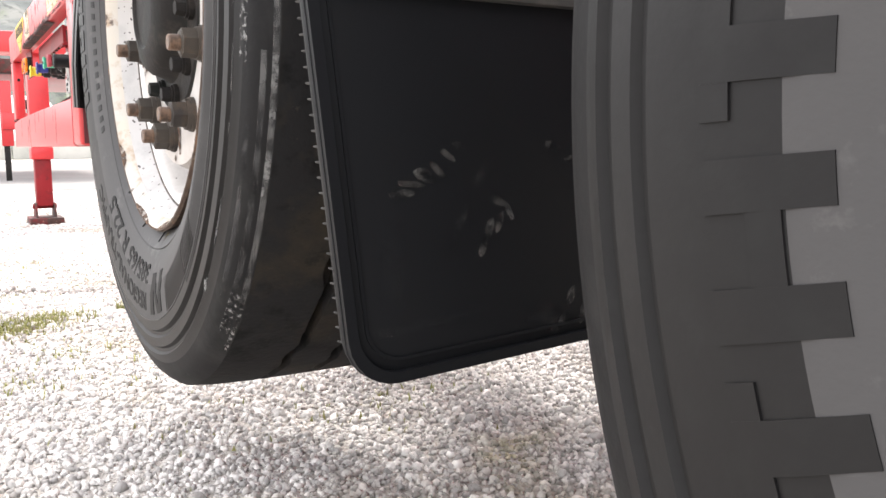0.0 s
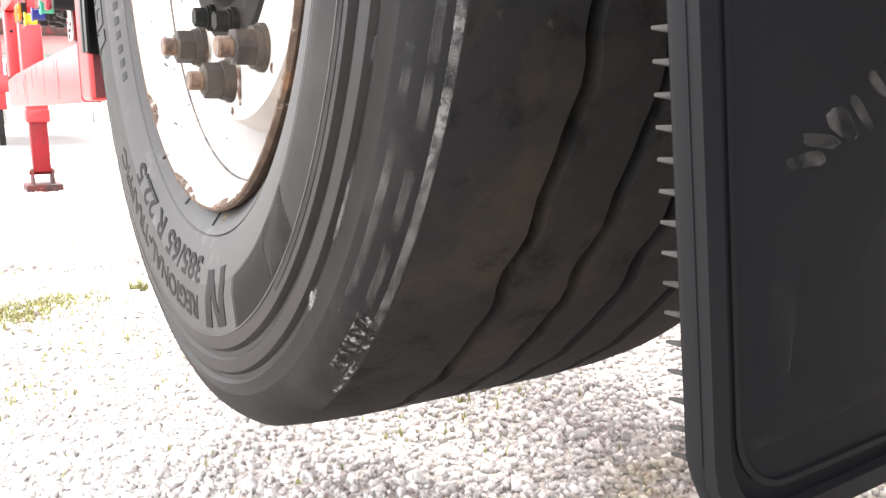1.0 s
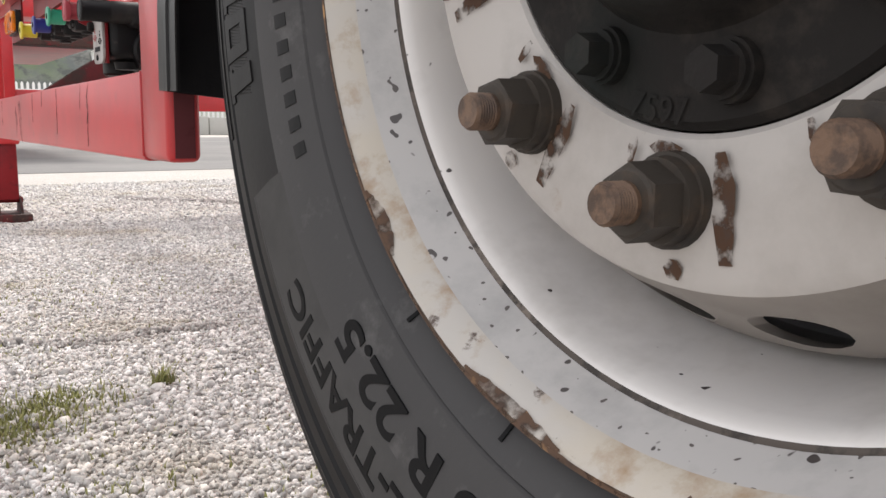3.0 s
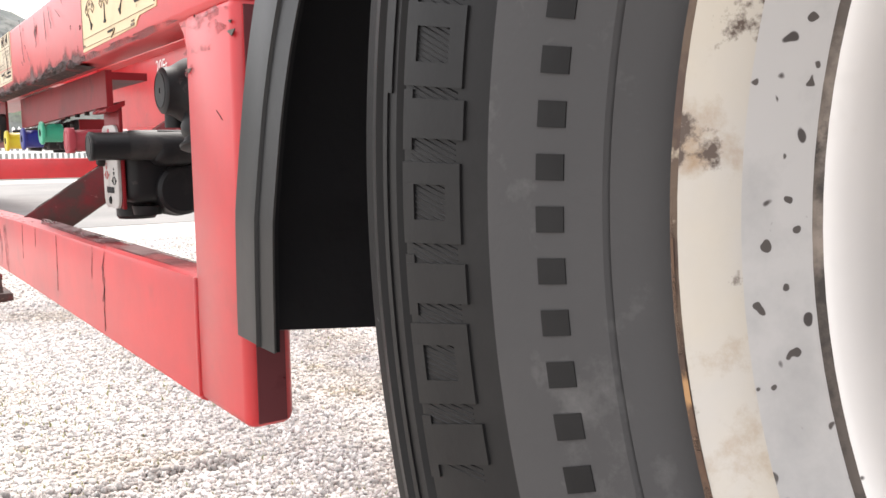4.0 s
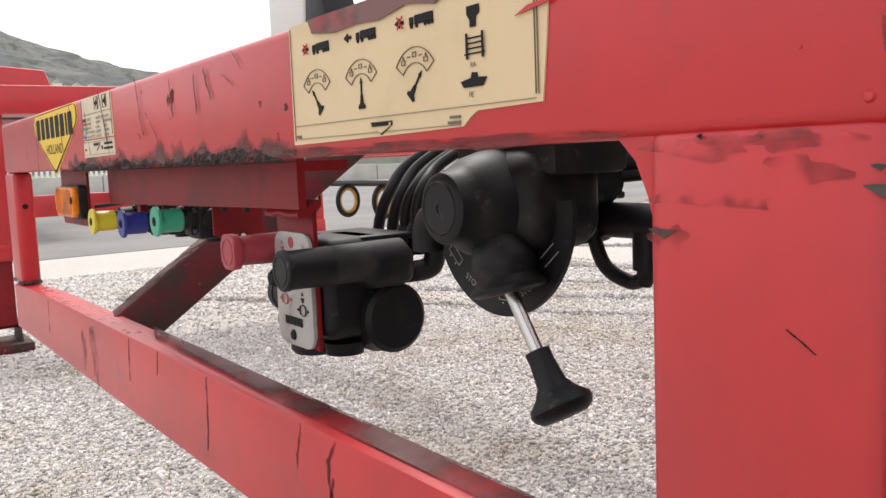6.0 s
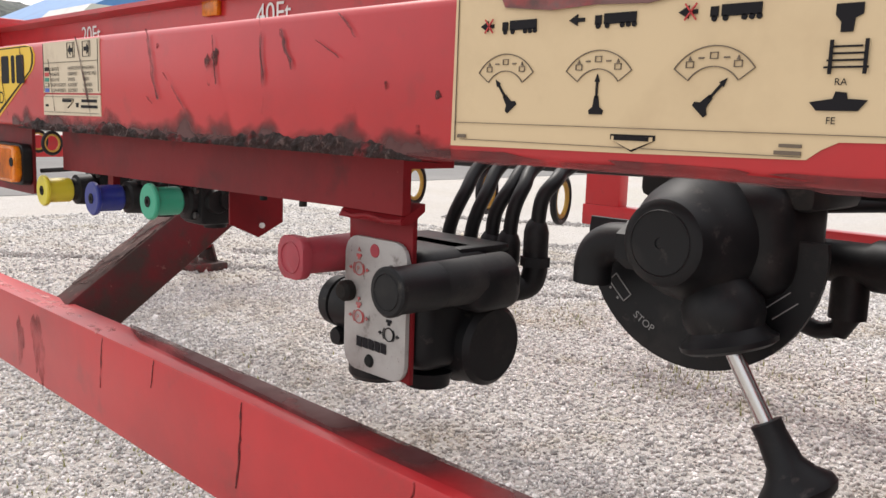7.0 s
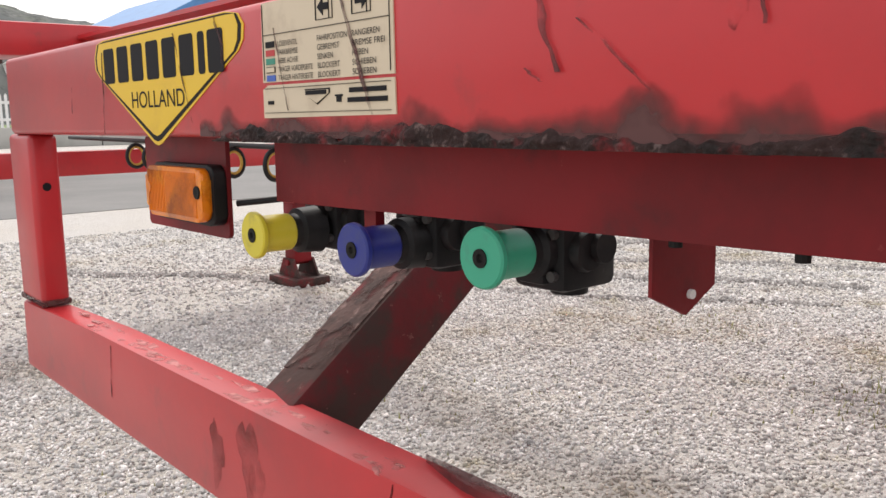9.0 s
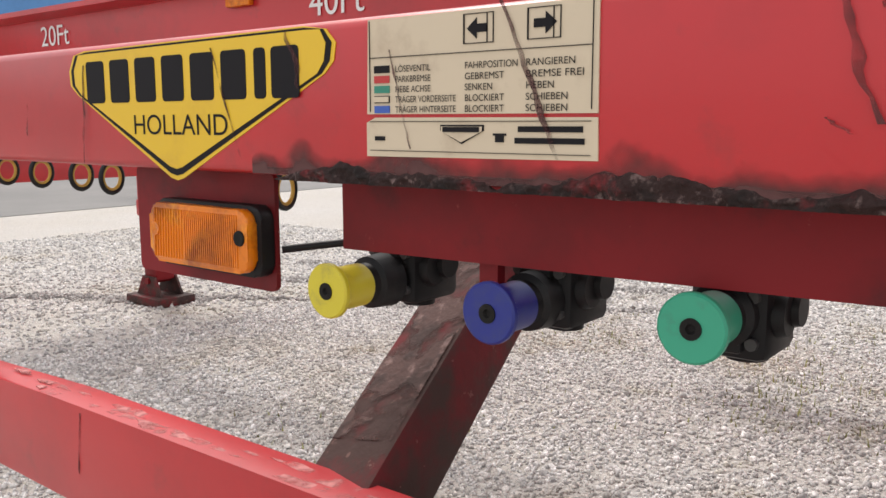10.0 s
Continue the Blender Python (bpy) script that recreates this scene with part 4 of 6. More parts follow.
for k, (y, z, r) in enumerate(((1.28, 0.893, 0.0025), (1.232, 0.887, 0.0025), (1.60, 0.93, 0.002), (1.25, 0.865, 0.003))):
    part("dirt_spot", blob(y, z, r, r, -0.0006, 10 + k), STAIN, side_frame)
for k, (y, z, ry, rz) in enumerate(((1.998, 0.572, 0.012, 0.028), (1.940, 0.586, 0.016, 0.034), (1.926, 0.56, 0.012, 0.026))):
    part("dirt_spot", blob(y, z, ry, rz, 0.0012, 30 + k), SMUDGE, side_frame)
for k, (y, z0, z1, w) in enumerate(((1.46, 0.630, 0.55, 0.004), (1.245, 0.632, 0.588, 0.0035), (1.181, 0.632, 0.57, 0.010), (1.19, 0.60, 0.535, 0.006), (1.74, 0.628, 0.57, 0.003), (2.25, 0.62, 0.56, 0.003), (1.62, 0.63, 0.60, 0.002))):
    part("dirt_run", streak(y, z0, y + 0.008, z1, w, 0.0009, 50 + k), RUN, side_frame)
for k, (y, z, ry, rz) in enumerate(((0.80, 0.8445, 0.020, 0.0040), (0.845, 0.8430, 0.026, 0.0050), (0.800, 0.832, 0.016, 0.0060), (0.862, 0.803, 0.010, 0.007), (0.84, 0.822, 0.03, 0.004))):
    part("dirt_spot", blob(y, z, ry, rz, 0.0002, 120 + k), FAINT_GRIME, side_frame)
for k, (y0, y1) in enumerate(((0.90, 1.02), (1.00, 1.14), (1.12, 1.26))):
    part("dirt_spot", blob((y0 + y1) / 2, 0.8505, (y1 - y0) / 2, 0.0035, -0.0005, 130 + k), SMUDGE, side_frame)
part("dirt_spot", blob(0.770, 0.905, 0.004, 0.022, -0.0002, 140), FAINT_GRIME, side_frame)
part("scratch", streak(0.806, 0.772, 0.792, 0.764, 0.0013, 0.0003, 90), IRON, side_frame)
def bar_top(y):
    return 0.636 - 0.010 * (y - 0.8745) / 1.4255


# dark red that stands in for shade on the post's end face
END_SHADE = material("post_end_shade", (0.10, 0.016, 0.020), 0.7, ragged=(18, 0.25, 0.45))
for k in range(34):
    rnd = random.Random(700 + k)
    x, y, r = rnd.uniform(0.006, 0.03), rnd.uniform(1.62, 2.45), rnd.uniform(0.003, 0.012)
    pts = [(x + r * 0.6 * rnd.uniform(0.5, 1.2) * math.cos(q), y + 3 * r * rnd.uniform(0.5, 1.3) * math.sin(q)) for q in [2 * math.pi * t / 11 for t in range(11)]]
    part("paint_chip", slab(bmesh.new(), pts, bar_top(y) - 0.001, bar_top(y) + 0.0004, "z"), CHIP, side_frame)
part("bar_dirt", slab(bmesh.new(), [(0.010, 0.90), (0.037, 0.90), (0.037, 1.75), (0.024, 1.70), (0.012, 1.30)], 0.6290, 0.6364, "z"), BAR_DIRT, side_frame, "dark film of dirt on the bar")
# the end face lies in shade; this thin sheet paints it darker
part("post_end_shade", slab(bmesh.new(), [(0.009, 0.534), (0.032, 0.534), (0.032, 0.846), (0.009, 0.846)], Y0 - 0.0002, Y0 + 0.002, "y"), END_SHADE, side_frame, "dark red sheet painting shade on the post's end")

# ---- printed labels on the beam
def gauge_marks(sticker, y, z, lean, size):
    """A dial arc with three boxes and a lever that leans by some degrees."""
    bm = bmesh.new()
    def arc(r0, r1, a0, a1, n=16):
        pts = [(y - r1 * math.sin(radians(a0 + (a1 - a0) * k / n)), z + r1 * math.cos(radians(a0 + (a1 - a0) * k / n))) for k in range(n + 1)]
        pts += [(y - r0 * math.sin(radians(a1 - (a1 - a0) * k / n)), z + r0 * math.cos(radians(a1 - (a1 - a0) * k / n))) for k in range(n + 1)]
        slab(bm, pts, -0.0018, -0.0012)
    z0, s = z, 1.22 * size
    z = z0 - 0.0042
    arc(0.965 * s, 0.982 * s, -54, 54)
    arc(0.60 * s, 0.617 * s, -54, 54)
    for a in (-54, 54):
        ca, sa = math.cos(radians(a)), math.sin(radians(a))
        slab(bm, [(y - 0.63 * s * sa - 0.012 * s, z + 0.63 * s * ca), (y - 0.63 * s * sa + 0.012 * s, z + 0.63 * s * ca), (y - 0.97 * s * sa + 0.012 * s, z + 0.97 * s * ca), (y - 0.97 * s * sa - 0.012 * s, z + 0.97 * s * ca)], -0.0018, -0.0012)
    for a in (-36, 0, 36):
        cy, cz = y - 0.8 * s * math.sin(radians(a)), z + 0.8 * s * math.cos(radians(a))
        for r in ((-0.08, -0.06, 0.08, -0.046), (-0.08, 0.046, 0.08, 0.06), (-0.08, -0.06, -0.066, 0.06), (0.066, -0.06, 0.08, 0.06)):
            bars(bm, [(cy + r[0] * s, cz + r[1] * s, cy + r[2] * s, cz + r[3] * s)], -0.0018)
        if a:
            slab(bm, [(cy - 0.035 * s, cz + 0.07 * s), (cy + 0.035 * s, cz + 0.07 * s), (cy, cz + 0.15 * s)], -0.0018, -0.0012)
    for a in (-18, 18):
        cy, cz = y - 0.8 * s * math.sin(radians(a)), z + 0.8 * s * math.cos(radians(a))
        bars(bm, [(cy - 0.055 * s, cz - 0.014 * s, cy + 0.055 * s, cz + 0.014 * s)], -0.0018)
    part("dial_mark", bm, INK_THIN, sticker)
    z, s = z0, 1.06 * size
    lever = [(-0.05, 0.0), (0.05, 0.0), (0.05, 0.0), (0.09, -0.25), (0.2, -0.33), (0.18, -0.42), (-0.18, -0.42), (-0.2, -0.33), (-0.09, -0.25)]
    stick = [(-0.028, -0.05), (0.028, -0.05), (0.028, 0.32), (0.07, 0.32), (0, 0.50), (-0.07, 0.32), (-0.028, 0.32)]
    ca, sa = math.cos(radians(lean)), math.sin(radians(lean))
    bm = bmesh.new()
    for shape in (lever[:2] + lever[3:], stick):
        slab(bm, [(y - s * (p * ca + q * sa), z + s * (-p * sa + q * ca) - 0.1 * s) for p, q in shape], -0.0018, -0.0012)
    part("lever_mark", bm, INK, sticker)


SHIFT[0] = Vector((0, -0.056, 0.003))
sticker = thing("instruction_sticker", (0, 1.07, 0.9), "torn beige sticker with black dial pictures", "sticker")
edge = [(1.213, 0.856), (1.08, 0.8575), (0.998, 0.859), (0.992, 0.8635), (0.985, 0.867), (0.932, 0.868), (0.928, 0.9), (0.924, 0.944), (1.212, 0.944)]
part("sheet", slab(bmesh.new(), edge, -0.0010, 0.0005), BEIGE, sticker)
for k, (y, lean) in enumerate(((1.171, -38), (1.108, 0), (1.044, 42))):
    gauge_marks(sticker, y, 0.888, lean, 0.0210)
    bm = bmesh.new()
    bars(bm, [(y - 0.002, 0.9215, y - 0.021, 0.9268), (y + 0.0035, 0.9215, y - 0.0005, 0.9262)], -0.0018)
    slab(bm, [(y + 0.010, 0.9235), (y + 0.0145, 0.9235), (y + 0.0145, 0.9215), (y + 0.020, 0.9245), (y + 0.0145, 0.9275), (y + 0.0145, 0.9255), (y + 0.010, 0.9255)], -0.0018, -0.0012)
    for q in (0.0015, -0.004, -0.013, -0.0165, -0.020):
        lathe(bm, [(-0.0018, 0), (-0.0018, 0.0014), (-0.0012, 0.0014)], (0, y + q, 0.9208), steps=10)
    part("truck_mark", bm, INK, sticker)
    if k != 1:
        bm = bmesh.new()
        for d in (1, -1):
            slab(bm, [(y + 0.010, 0.9245 + 0.0035 * d), (y + 0.0105, 0.9245 + 0.004 * d), (y + 0.0165, 0.9245 - 0.0035 * d), (y + 0.016, 0.9245 - 0.004 * d)], -0.0026, -0.0019)
        part("red_cross", bm, INK_RED, sticker)
bm = bars(bmesh.new(), [(1.210, 0.8698, 0.9365, 0.8701), (1.2095, 0.859, 1.2090, 0.942), (0.9365, 0.872, 0.936, 0.942), (0.9345, 0.872, 0.934, 0.942), (1.205, 0.8600, 1.0, 0.8603)], -0.0018)
bars(bm, [(1.207, 0.8610, 1.200, 0.8630), (1.012, 0.8608, 1.0, 0.8625), (1.010, 0.8640, 1.0, 0.8655)], -0.0018)
part("printed_frame", bm, INK_THIN, sticker)
for k in range(4):
    part("rail_mark", bars(bmesh.new(), [(0.9940 - 0.001 * k, 0.8975 + 0.0028 * k, 0.9760 + 0.001 * k, 0.8983 + 0.0028 * k)], -0.0018), INK, sticker)
for r in ((0.9920, 0.895, 0.9905, 0.909), (0.9780, 0.895, 0.9765, 0.909)):
    part("rail_mark", bars(bmesh.new(), [r], -0.0024), INK, sticker)
mark([(0.9910, 0.9235), (0.9800, 0.9235), (0.9800, 0.9190), (0.9830, 0.9175), (0.9835, 0.9120), (0.9885, 0.9120), (0.9885, 0.9160), (0.9910, 0.9190)], -0.0018, INK, sticker, "wagon_mark")
mark([(0.9985, 0.8835), (0.9955, 0.8800), (0.9785, 0.8800), (0.9750, 0.8845), (0.9830, 0.8850), (0.9835, 0.8875), (0.9880, 0.8880), (0.9890, 0.8850)], -0.0018, INK, sticker, "ship_mark")
write("RA", 0.9890, 0.8905, 0.0042, INK, sticker, -0.0018)
write("FE", 0.9910, 0.8745, 0.0042, INK, sticker, -0.0018)
def shield(y, z, w, h, x, mat, parent, name):
    return mark([(y + w / 2, z + h / 2), (y - w / 2, z + h / 2), (y - w / 2, z + h / 5), (y, z - h / 2), (y + w / 2, z + h / 5)], x, mat, parent, name)
shield(1.085, 0.8625, 0.026, 0.0085, -0.0016, INK, sticker, "emblem")
shield(1.085, 0.8625, 0.0238, 0.0066, -0.0022, BEIGE, sticker, "emblem_field")
part("emblem_bar", bars(bmesh.new(), [(1.095, 0.8638, 1.075, 0.8658)], -0.0028), INK, sticker)
part("torn_patch", slab(bmesh.new(), [(1.178, 0.9445), (1.172, 0.934), (1.14, 0.9305), (1.11, 0.9315), (1.08, 0.930), (1.05, 0.9345), (1.035, 0.9325), (1.02, 0.93), (1.005, 0.9355), (0.995, 0.9445)], -0.0028, -0.002), TORN, sticker, "torn patch that bares dirty brown paint")
part("torn_patch", slab(bmesh.new(), [(0.950, 0.912), (0.923, 0.9155), (0.923, 0.9175), (0.94, 0.916)], -0.0028, -0.002), INK_RED, sticker)

SHIFT[0] = Vector((0, -0.068, 0))
table = thing("valve_table_sticker", (0, 1.81, 0.9), "beige sticker with a German valve table", "sticker")
part("sheet", slab(bmesh.new(), [(1.8865, 0.890), (1.7315, 0.8895), (1.7320, 0.945), (1.8850, 0.945)], -0.0010, 0.0005), BEIGE_PALE, table)
part("lower_strip", slab(bmesh.new(), [(1.8870, 0.865), (1.7310, 0.866), (1.7315, 0.8875), (1.8800, 0.8880), (1.8870, 0.885)], -0.0010, 0.0005), BEIGE_PALE, table)
rows = [("LÖSEVENTIL", "FAHRPOSITION", "RANGIEREN", INK), ("PARKBREMSE", "GEBREMST", "BREMSE FREI", INK_RED), ("HEBE ACHSE", "SENKEN", "HEBEN", INK_GREEN),
        ("TRÄGER VORDERSEITE", "BLOCKIERT", "SCHIEBEN", None), ("TRÄGER HINTERSEITE", "BLOCKIERT", "SCHIEBEN", INK_BLUE)]
for k, (a, b, c, colour) in enumerate(rows):
    z = 0.9140 - 0.0058 * k
    write(a, 1.8635, z, 0.0052, INK, table, -0.0016, 0.0445 if k > 2 else 0.0265)
    write(b, 1.8130, z, 0.0052, INK, table, -0.0016, (0.0345, 0.026, 0.0185, 0.026, 0.026)[k])
    write(c, 1.7735, z, 0.0052, INK, table, -0.0016, (0.029, 0.034, 0.017, 0.025, 0.025)[k])
    sw = mark([(1.8800, z - 0.0002), (1.8680, z - 0.0002), (1.8680, z + 0.0040), (1.8800, z + 0.0040)], -0.0016, colour or INK, table, "colour_swatch")
    if not colour:
        mark([(1.8796, z + 0.0003), (1.8684, z + 0.0003), (1.8684, z + 0.0035), (1.8796, z + 0.0035)], -0.0022, BEIGE_PALE, table, "colour_swatch")
bm = bmesh.new()
for y, d in ((1.804, 1), (1.763, -1)):
    bars(bm, [(y + 0.010, 0.9270, y - 0.010, 0.9274), (y + 0.010, 0.9425, y - 0.010, 0.9429), (y + 0.010, 0.9270, y + 0.0092, 0.9429), (y - 0.0055, 0.9270, y - 0.006, 0.9429), (y - 0.0095, 0.9270, y - 0.010, 0.9429)], -0.0016)
    slab(bm, [(y + 0.0075 * d, 0.935), (y + 0.001 * d, 0.9405), (y + 0.001 * d, 0.9372), (y - 0.006 * d, 0.9372), (y - 0.006 * d, 0.9328), (y + 0.001 * d, 0.9328), (y + 0.001 * d, 0.9295)], -0.0016, -0.0011)
bars(bm, [(1.883, 0.9225, 1.735, 0.9229), (1.8838, 0.8915, 1.8834, 0.944), (1.7352, 0.8915, 1.7348, 0.944), (1.884, 0.8685, 1.735, 0.8688), (1.884, 0.8855, 1.735, 0.8858)], -0.0016)
bars(bm, [(1.778, 0.8800, 1.7395, 0.8830), (1.780, 0.8740, 1.7385, 0.8770), (1.880, 0.8745, 1.872, 0.877), (1.7925, 0.8745, 1.787, 0.878), (1.7940, 0.8780, 1.7855, 0.8792)], -0.0016)
part("printed_frame", bm, INK, table)
shield(1.8150, 0.8785, 0.030, 0.0105, -0.0016, INK, table, "emblem")
shield(1.8150, 0.8785, 0.0280, 0.0086, -0.0022, BEIGE_PALE, table, "emblem_field")
part("emblem_bar", bars(bmesh.new(), [(1.8275, 0.8798, 1.8025, 0.8826)], -0.0028), INK, table)

SHIFT[0] = Vector((0, -0.077, 0))
sign = thing("maker_sign", (0, 2.08, 0.9), "yellow shield sign with a black border", "sign")
def shield_outline(grow):
    pts = [(2.215 + grow, 0.9435 + grow * 0.3), (1.95, 0.9455 + grow * 0.3), (1.930 - grow * 0.6, 0.9425), (1.9215 - grow, 0.934), (1.9235 - grow, 0.923), (1.9315 - grow * 0.8, 0.9155),
           (2.085, 0.8440 - grow), (2.092, 0.8425 - grow), (2.100, 0.8440 - grow), (2.228 + grow * 0.8, 0.908), (2.239 + grow, 0.916), (2.240 + grow, 0.928), (2.232 + grow, 0.9405)]
    return pts
mark(shield_outline(0), -0.0006, SIGN_YELLOW, sign, "yellow_edge", 0.0008)
mark(shield_outline(-0.0035), -0.0009, INK, sign, "black_border", 0.0004)
mark(shield_outline(-0.0085), -0.0012, SIGN_YELLOW, sign, "yellow_field", 0.0004)
for k in range(8):
    y1 = 2.2120 - 0.0355 * k + (0.018 if k == 7 else 0)
    w = 0.012 if k == 6 else 0.0270
    mark(rounded(y1 - w, 0.9010, y1, 0.9345, 0.003, 2), -0.0015, INK, sign, "name_block", 0.0004)
write("HOLLAND", 2.147, 0.8765, 0.0215, INK, sign, -0.0015, 0.118)

# ---- channel, brackets and valves under the beam
SHIFT[0] = Vector((0.006, -0.062, 0))
carrier = thing("valve_carrier", (0.05, 1.6, 0.82), "dull red steel channel hung under the beam", "bracket")
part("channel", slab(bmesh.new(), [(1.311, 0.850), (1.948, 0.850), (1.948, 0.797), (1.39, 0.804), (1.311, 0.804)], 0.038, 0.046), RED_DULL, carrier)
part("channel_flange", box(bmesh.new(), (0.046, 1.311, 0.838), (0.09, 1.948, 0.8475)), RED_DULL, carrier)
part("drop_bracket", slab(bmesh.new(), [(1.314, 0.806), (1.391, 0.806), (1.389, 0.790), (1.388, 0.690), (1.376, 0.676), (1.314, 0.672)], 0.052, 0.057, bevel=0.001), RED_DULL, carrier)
part("weld_bead", tube(bmesh.new(), [(0.0385, 1.311, 0.800), (0.0375, 1.33, 0.7985), (0.038, 1.35, 0.8005), (0.0375, 1.365, 0.7985), (0.0385, 1.382, 0.7995)], 0.0022), RED_DULL, carrier)
for y in (1.44, 1.50, 1.565):
    part("channel_bolt", rod(bmesh.new(), (0.042, y, 0.7985), (0.042, y, 0.806), 0.0035, sides=10), IRON, carrier)
part("fold", slab(bmesh.new(), [(0.036, 0.797), (0.046, 0.797), (0.060, 0.806), (0.060, 0.812), (0.040, 0.803)], 1.310, 1.384, "y"), RED_DULL, carrier)
bm = slab(bmesh.new(), [(0.064, 0.80), (0.126, 0.80), (0.126, 0.764), (0.097, 0.750), (0.064, 0.765)], 1.594, 1.5965, "y")
part("hanging_tab", bm, RED_DULL, carrier, "dark red hanging tab with a hole")
# white plug painted in for the bright gravel seen through the hole
part("bright_hole_plug", rod(bmesh.new(), (0.100, 1.5915, 0.7620), (0.100, 1.5995, 0.7620), 0.0028), WHITE, carrier)
for y in (1.815,):
    part("side_bracket", box(bmesh.new(), (0.046, y + 0.006, 0.775), (0.054, y + 0.02, 0.80)), RED_DULL, carrier)


def build_valve(y, colour, label, dx, z):
    v = thing("valve", (0.05, y, 0.78), label, "valve", "coloured valves")
    c = (dx, y, z)
    knob = [(0.015, 0.0), (0.015, 0.0050), (0.0138, 0.0055), (0.0138, 0.0175), (0.0150, 0.0188), (0.0178, 0.0190), (0.0190, 0.0182), (0.0192, 0.0150), (0.046, 0.0150), (0.0475, 0.0138), (0.0475, 0.0)]
    k = part("knob", lathe(bmesh.new(), knob, c, steps=40), colour, v, label.split(" on ")[0])
    part("screw", lathe(bmesh.new(), [(0.0148, 0.0), (0.0150, 0.0020), (0.0132, 0.0028), (0.0130, 0.0058), (0.016, 0.0060)], c, steps=20), IRON, k, "dark screw")
    bm = lathe(bmesh.new(), [(0.047, 0.0), (0.047, 0.0125), (0.053, 0.0145), (0.055, 0.0185), (0.072, 0.0195), (0.074, 0.020)], c, steps=24)
    part("collar", bm, PLASTIC, v)
    bm = box(bmesh.new(), (0.070, y - 0.024, 0.755), (0.122, y + 0.021, 0.803), 0.006)
    lathe(bm, [(y - 0.034, 0.0), (y - 0.034, 0.010), (y - 0.022, 0.012), (y - 0.02, 0.0)], (0.098, 0, 0.783), "y", 16)
    lathe(bm, [(0.7505, 0.0), (0.7505, 0.012), (0.757, 0.013), (0.757, 0.0)], (0.098, y - 0.004, 0), "z", 16)
    box(bm, (0.064, y - 0.012, 0.760), (0.074, y + 0.012, 0.794), 0.003)
    part("valve_body", bm, PLASTIC, v, "dirty black valve body")
    part("body_plug", lathe(bmesh.new(), [(y - 0.030, 0.0), (y - 0.030, 0.012), (y - 0.027, 0.0135), (y - 0.022, 0.0135)], (0.088, 0, 0.781), "y", 20), PLASTIC, v)
    for dy, dz in ((-0.016, 0.012), (0.014, 0.012), (-0.016, -0.014), (0.014, -0.014)):
        part("body_screw", rod(bmesh.new(), (0.0665, y + dy, 0.780 + dz), (0.071, y + dy, 0.780 + dz), 0.0035, sides=10), GREY_CAST, v)


build_valve(1.686, GREEN, "green knob on a black valve body", 0.009, 0.781)
build_valve(1.806, BLUE, "blue knob on a black valve body", 0.0, 0.774)
build_valve(1.933, YELLOW, "yellow knob on a black valve body", -0.008, 0.773)

# amber side lamp
SHIFT[0] = Vector((0.007, -0.067, 0))
lamp = thing("side_marker_lamp", (0, 2.07, 0.8), "amber side marker lamp on a red plate", "lamp")
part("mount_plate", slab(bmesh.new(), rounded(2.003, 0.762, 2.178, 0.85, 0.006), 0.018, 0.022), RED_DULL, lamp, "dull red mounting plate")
part("lamp_base", slab(bmesh.new(), rounded(2.004, 0.7735, 2.133, 0.8260, 0.010), 0.006, 0.0185, bevel=0.002), PLASTIC, lamp, "black rubber base")
part("lens", slab(bmesh.new(), rounded(2.009, 0.777, 2.1295, 0.8235, 0.010), -0.003, 0.007, bevel=0.0035), AMBER, lamp, "amber ribbed lens")
for k in range(26):
    y = 2.020 + 0.0025 * k
    part("lens_rib", box(bmesh.new(), (-0.0038, y, 0.781), (-0.0025, y + 0.0013, 0.8195)), AMBER, lamp)
for k in range(11):
    y = 2.088 + 0.0035 * k
    part("lens_rib", slab(bmesh.new(), [(y, 0.781), (y + 0.0009, 0.781), (y + 0.0009 - 0.002, 0.8195), (y - 0.002, 0.8195)], -0.0036, -0.0025), AMBER, lamp)
for y in (2.0175, 2.121):
    part("lamp_screw", lathe(bmesh.new(), [(-0.0032, 0.0), (-0.0044, 0.003), (-0.0044, 0.0055), (-0.002, 0.006)], (0, y, 0.803), steps=18), IRON if y < 2.1 else AMBER, lamp)
cable = thing("lamp_cable", (0.06, 1.96, 0.8), "thin black cable running to the side lamp", "cable")
part("wire", tube(bmesh.new(), [(0.03, 2.01, 0.792), (0.06, 1.98, 0.796), (0.09, 1.93, 0.803), (0.10, 1.86, 0.815)], 0.003), HOSE, cable)

# diagonal brace
A, B = Vector((0.030, 1.9456, 0.594)), Vector((0.56, 2.0195, 0.933))
SHIFT[0] = Vector((0.010, -0.065, 0))
brace = thing("diagonal_brace", A, "worn brown and red square tube brace", "brace")
bm = box(bmesh.new(), (-0.034, -0.033, 0), (0.034, 0.033, (B - A).length), 0.005)
d = (B - A).normalized()
side = d.cross(Vector((0, 0, 1))).normalized()
up = side.cross(d)
m = Matrix((side, up, d)).transposed().to_4x4()
for face in bm.faces:
    face.material_index = 1 if face.normal.x > 0.8 else 0
bm.transform(Matrix.Translation(A) @ m @ Matrix.Rotation(radians(12), 4, "Z"))
part("brace_tube", bm, [RED_WORN, BRACE_RED], brace)
bm = box(bmesh.new(), (-0.030, 0.0325, 0.05), (0.030, 0.0342, 0.52), 0.0006)
bm.transform(Matrix.Translation(A) @ m @ Matrix.Rotation(radians(12), 4, "Z"))
part("rust_crust", bm, BRACE_CRUST, brace, "flaking brown rust on the upper face")

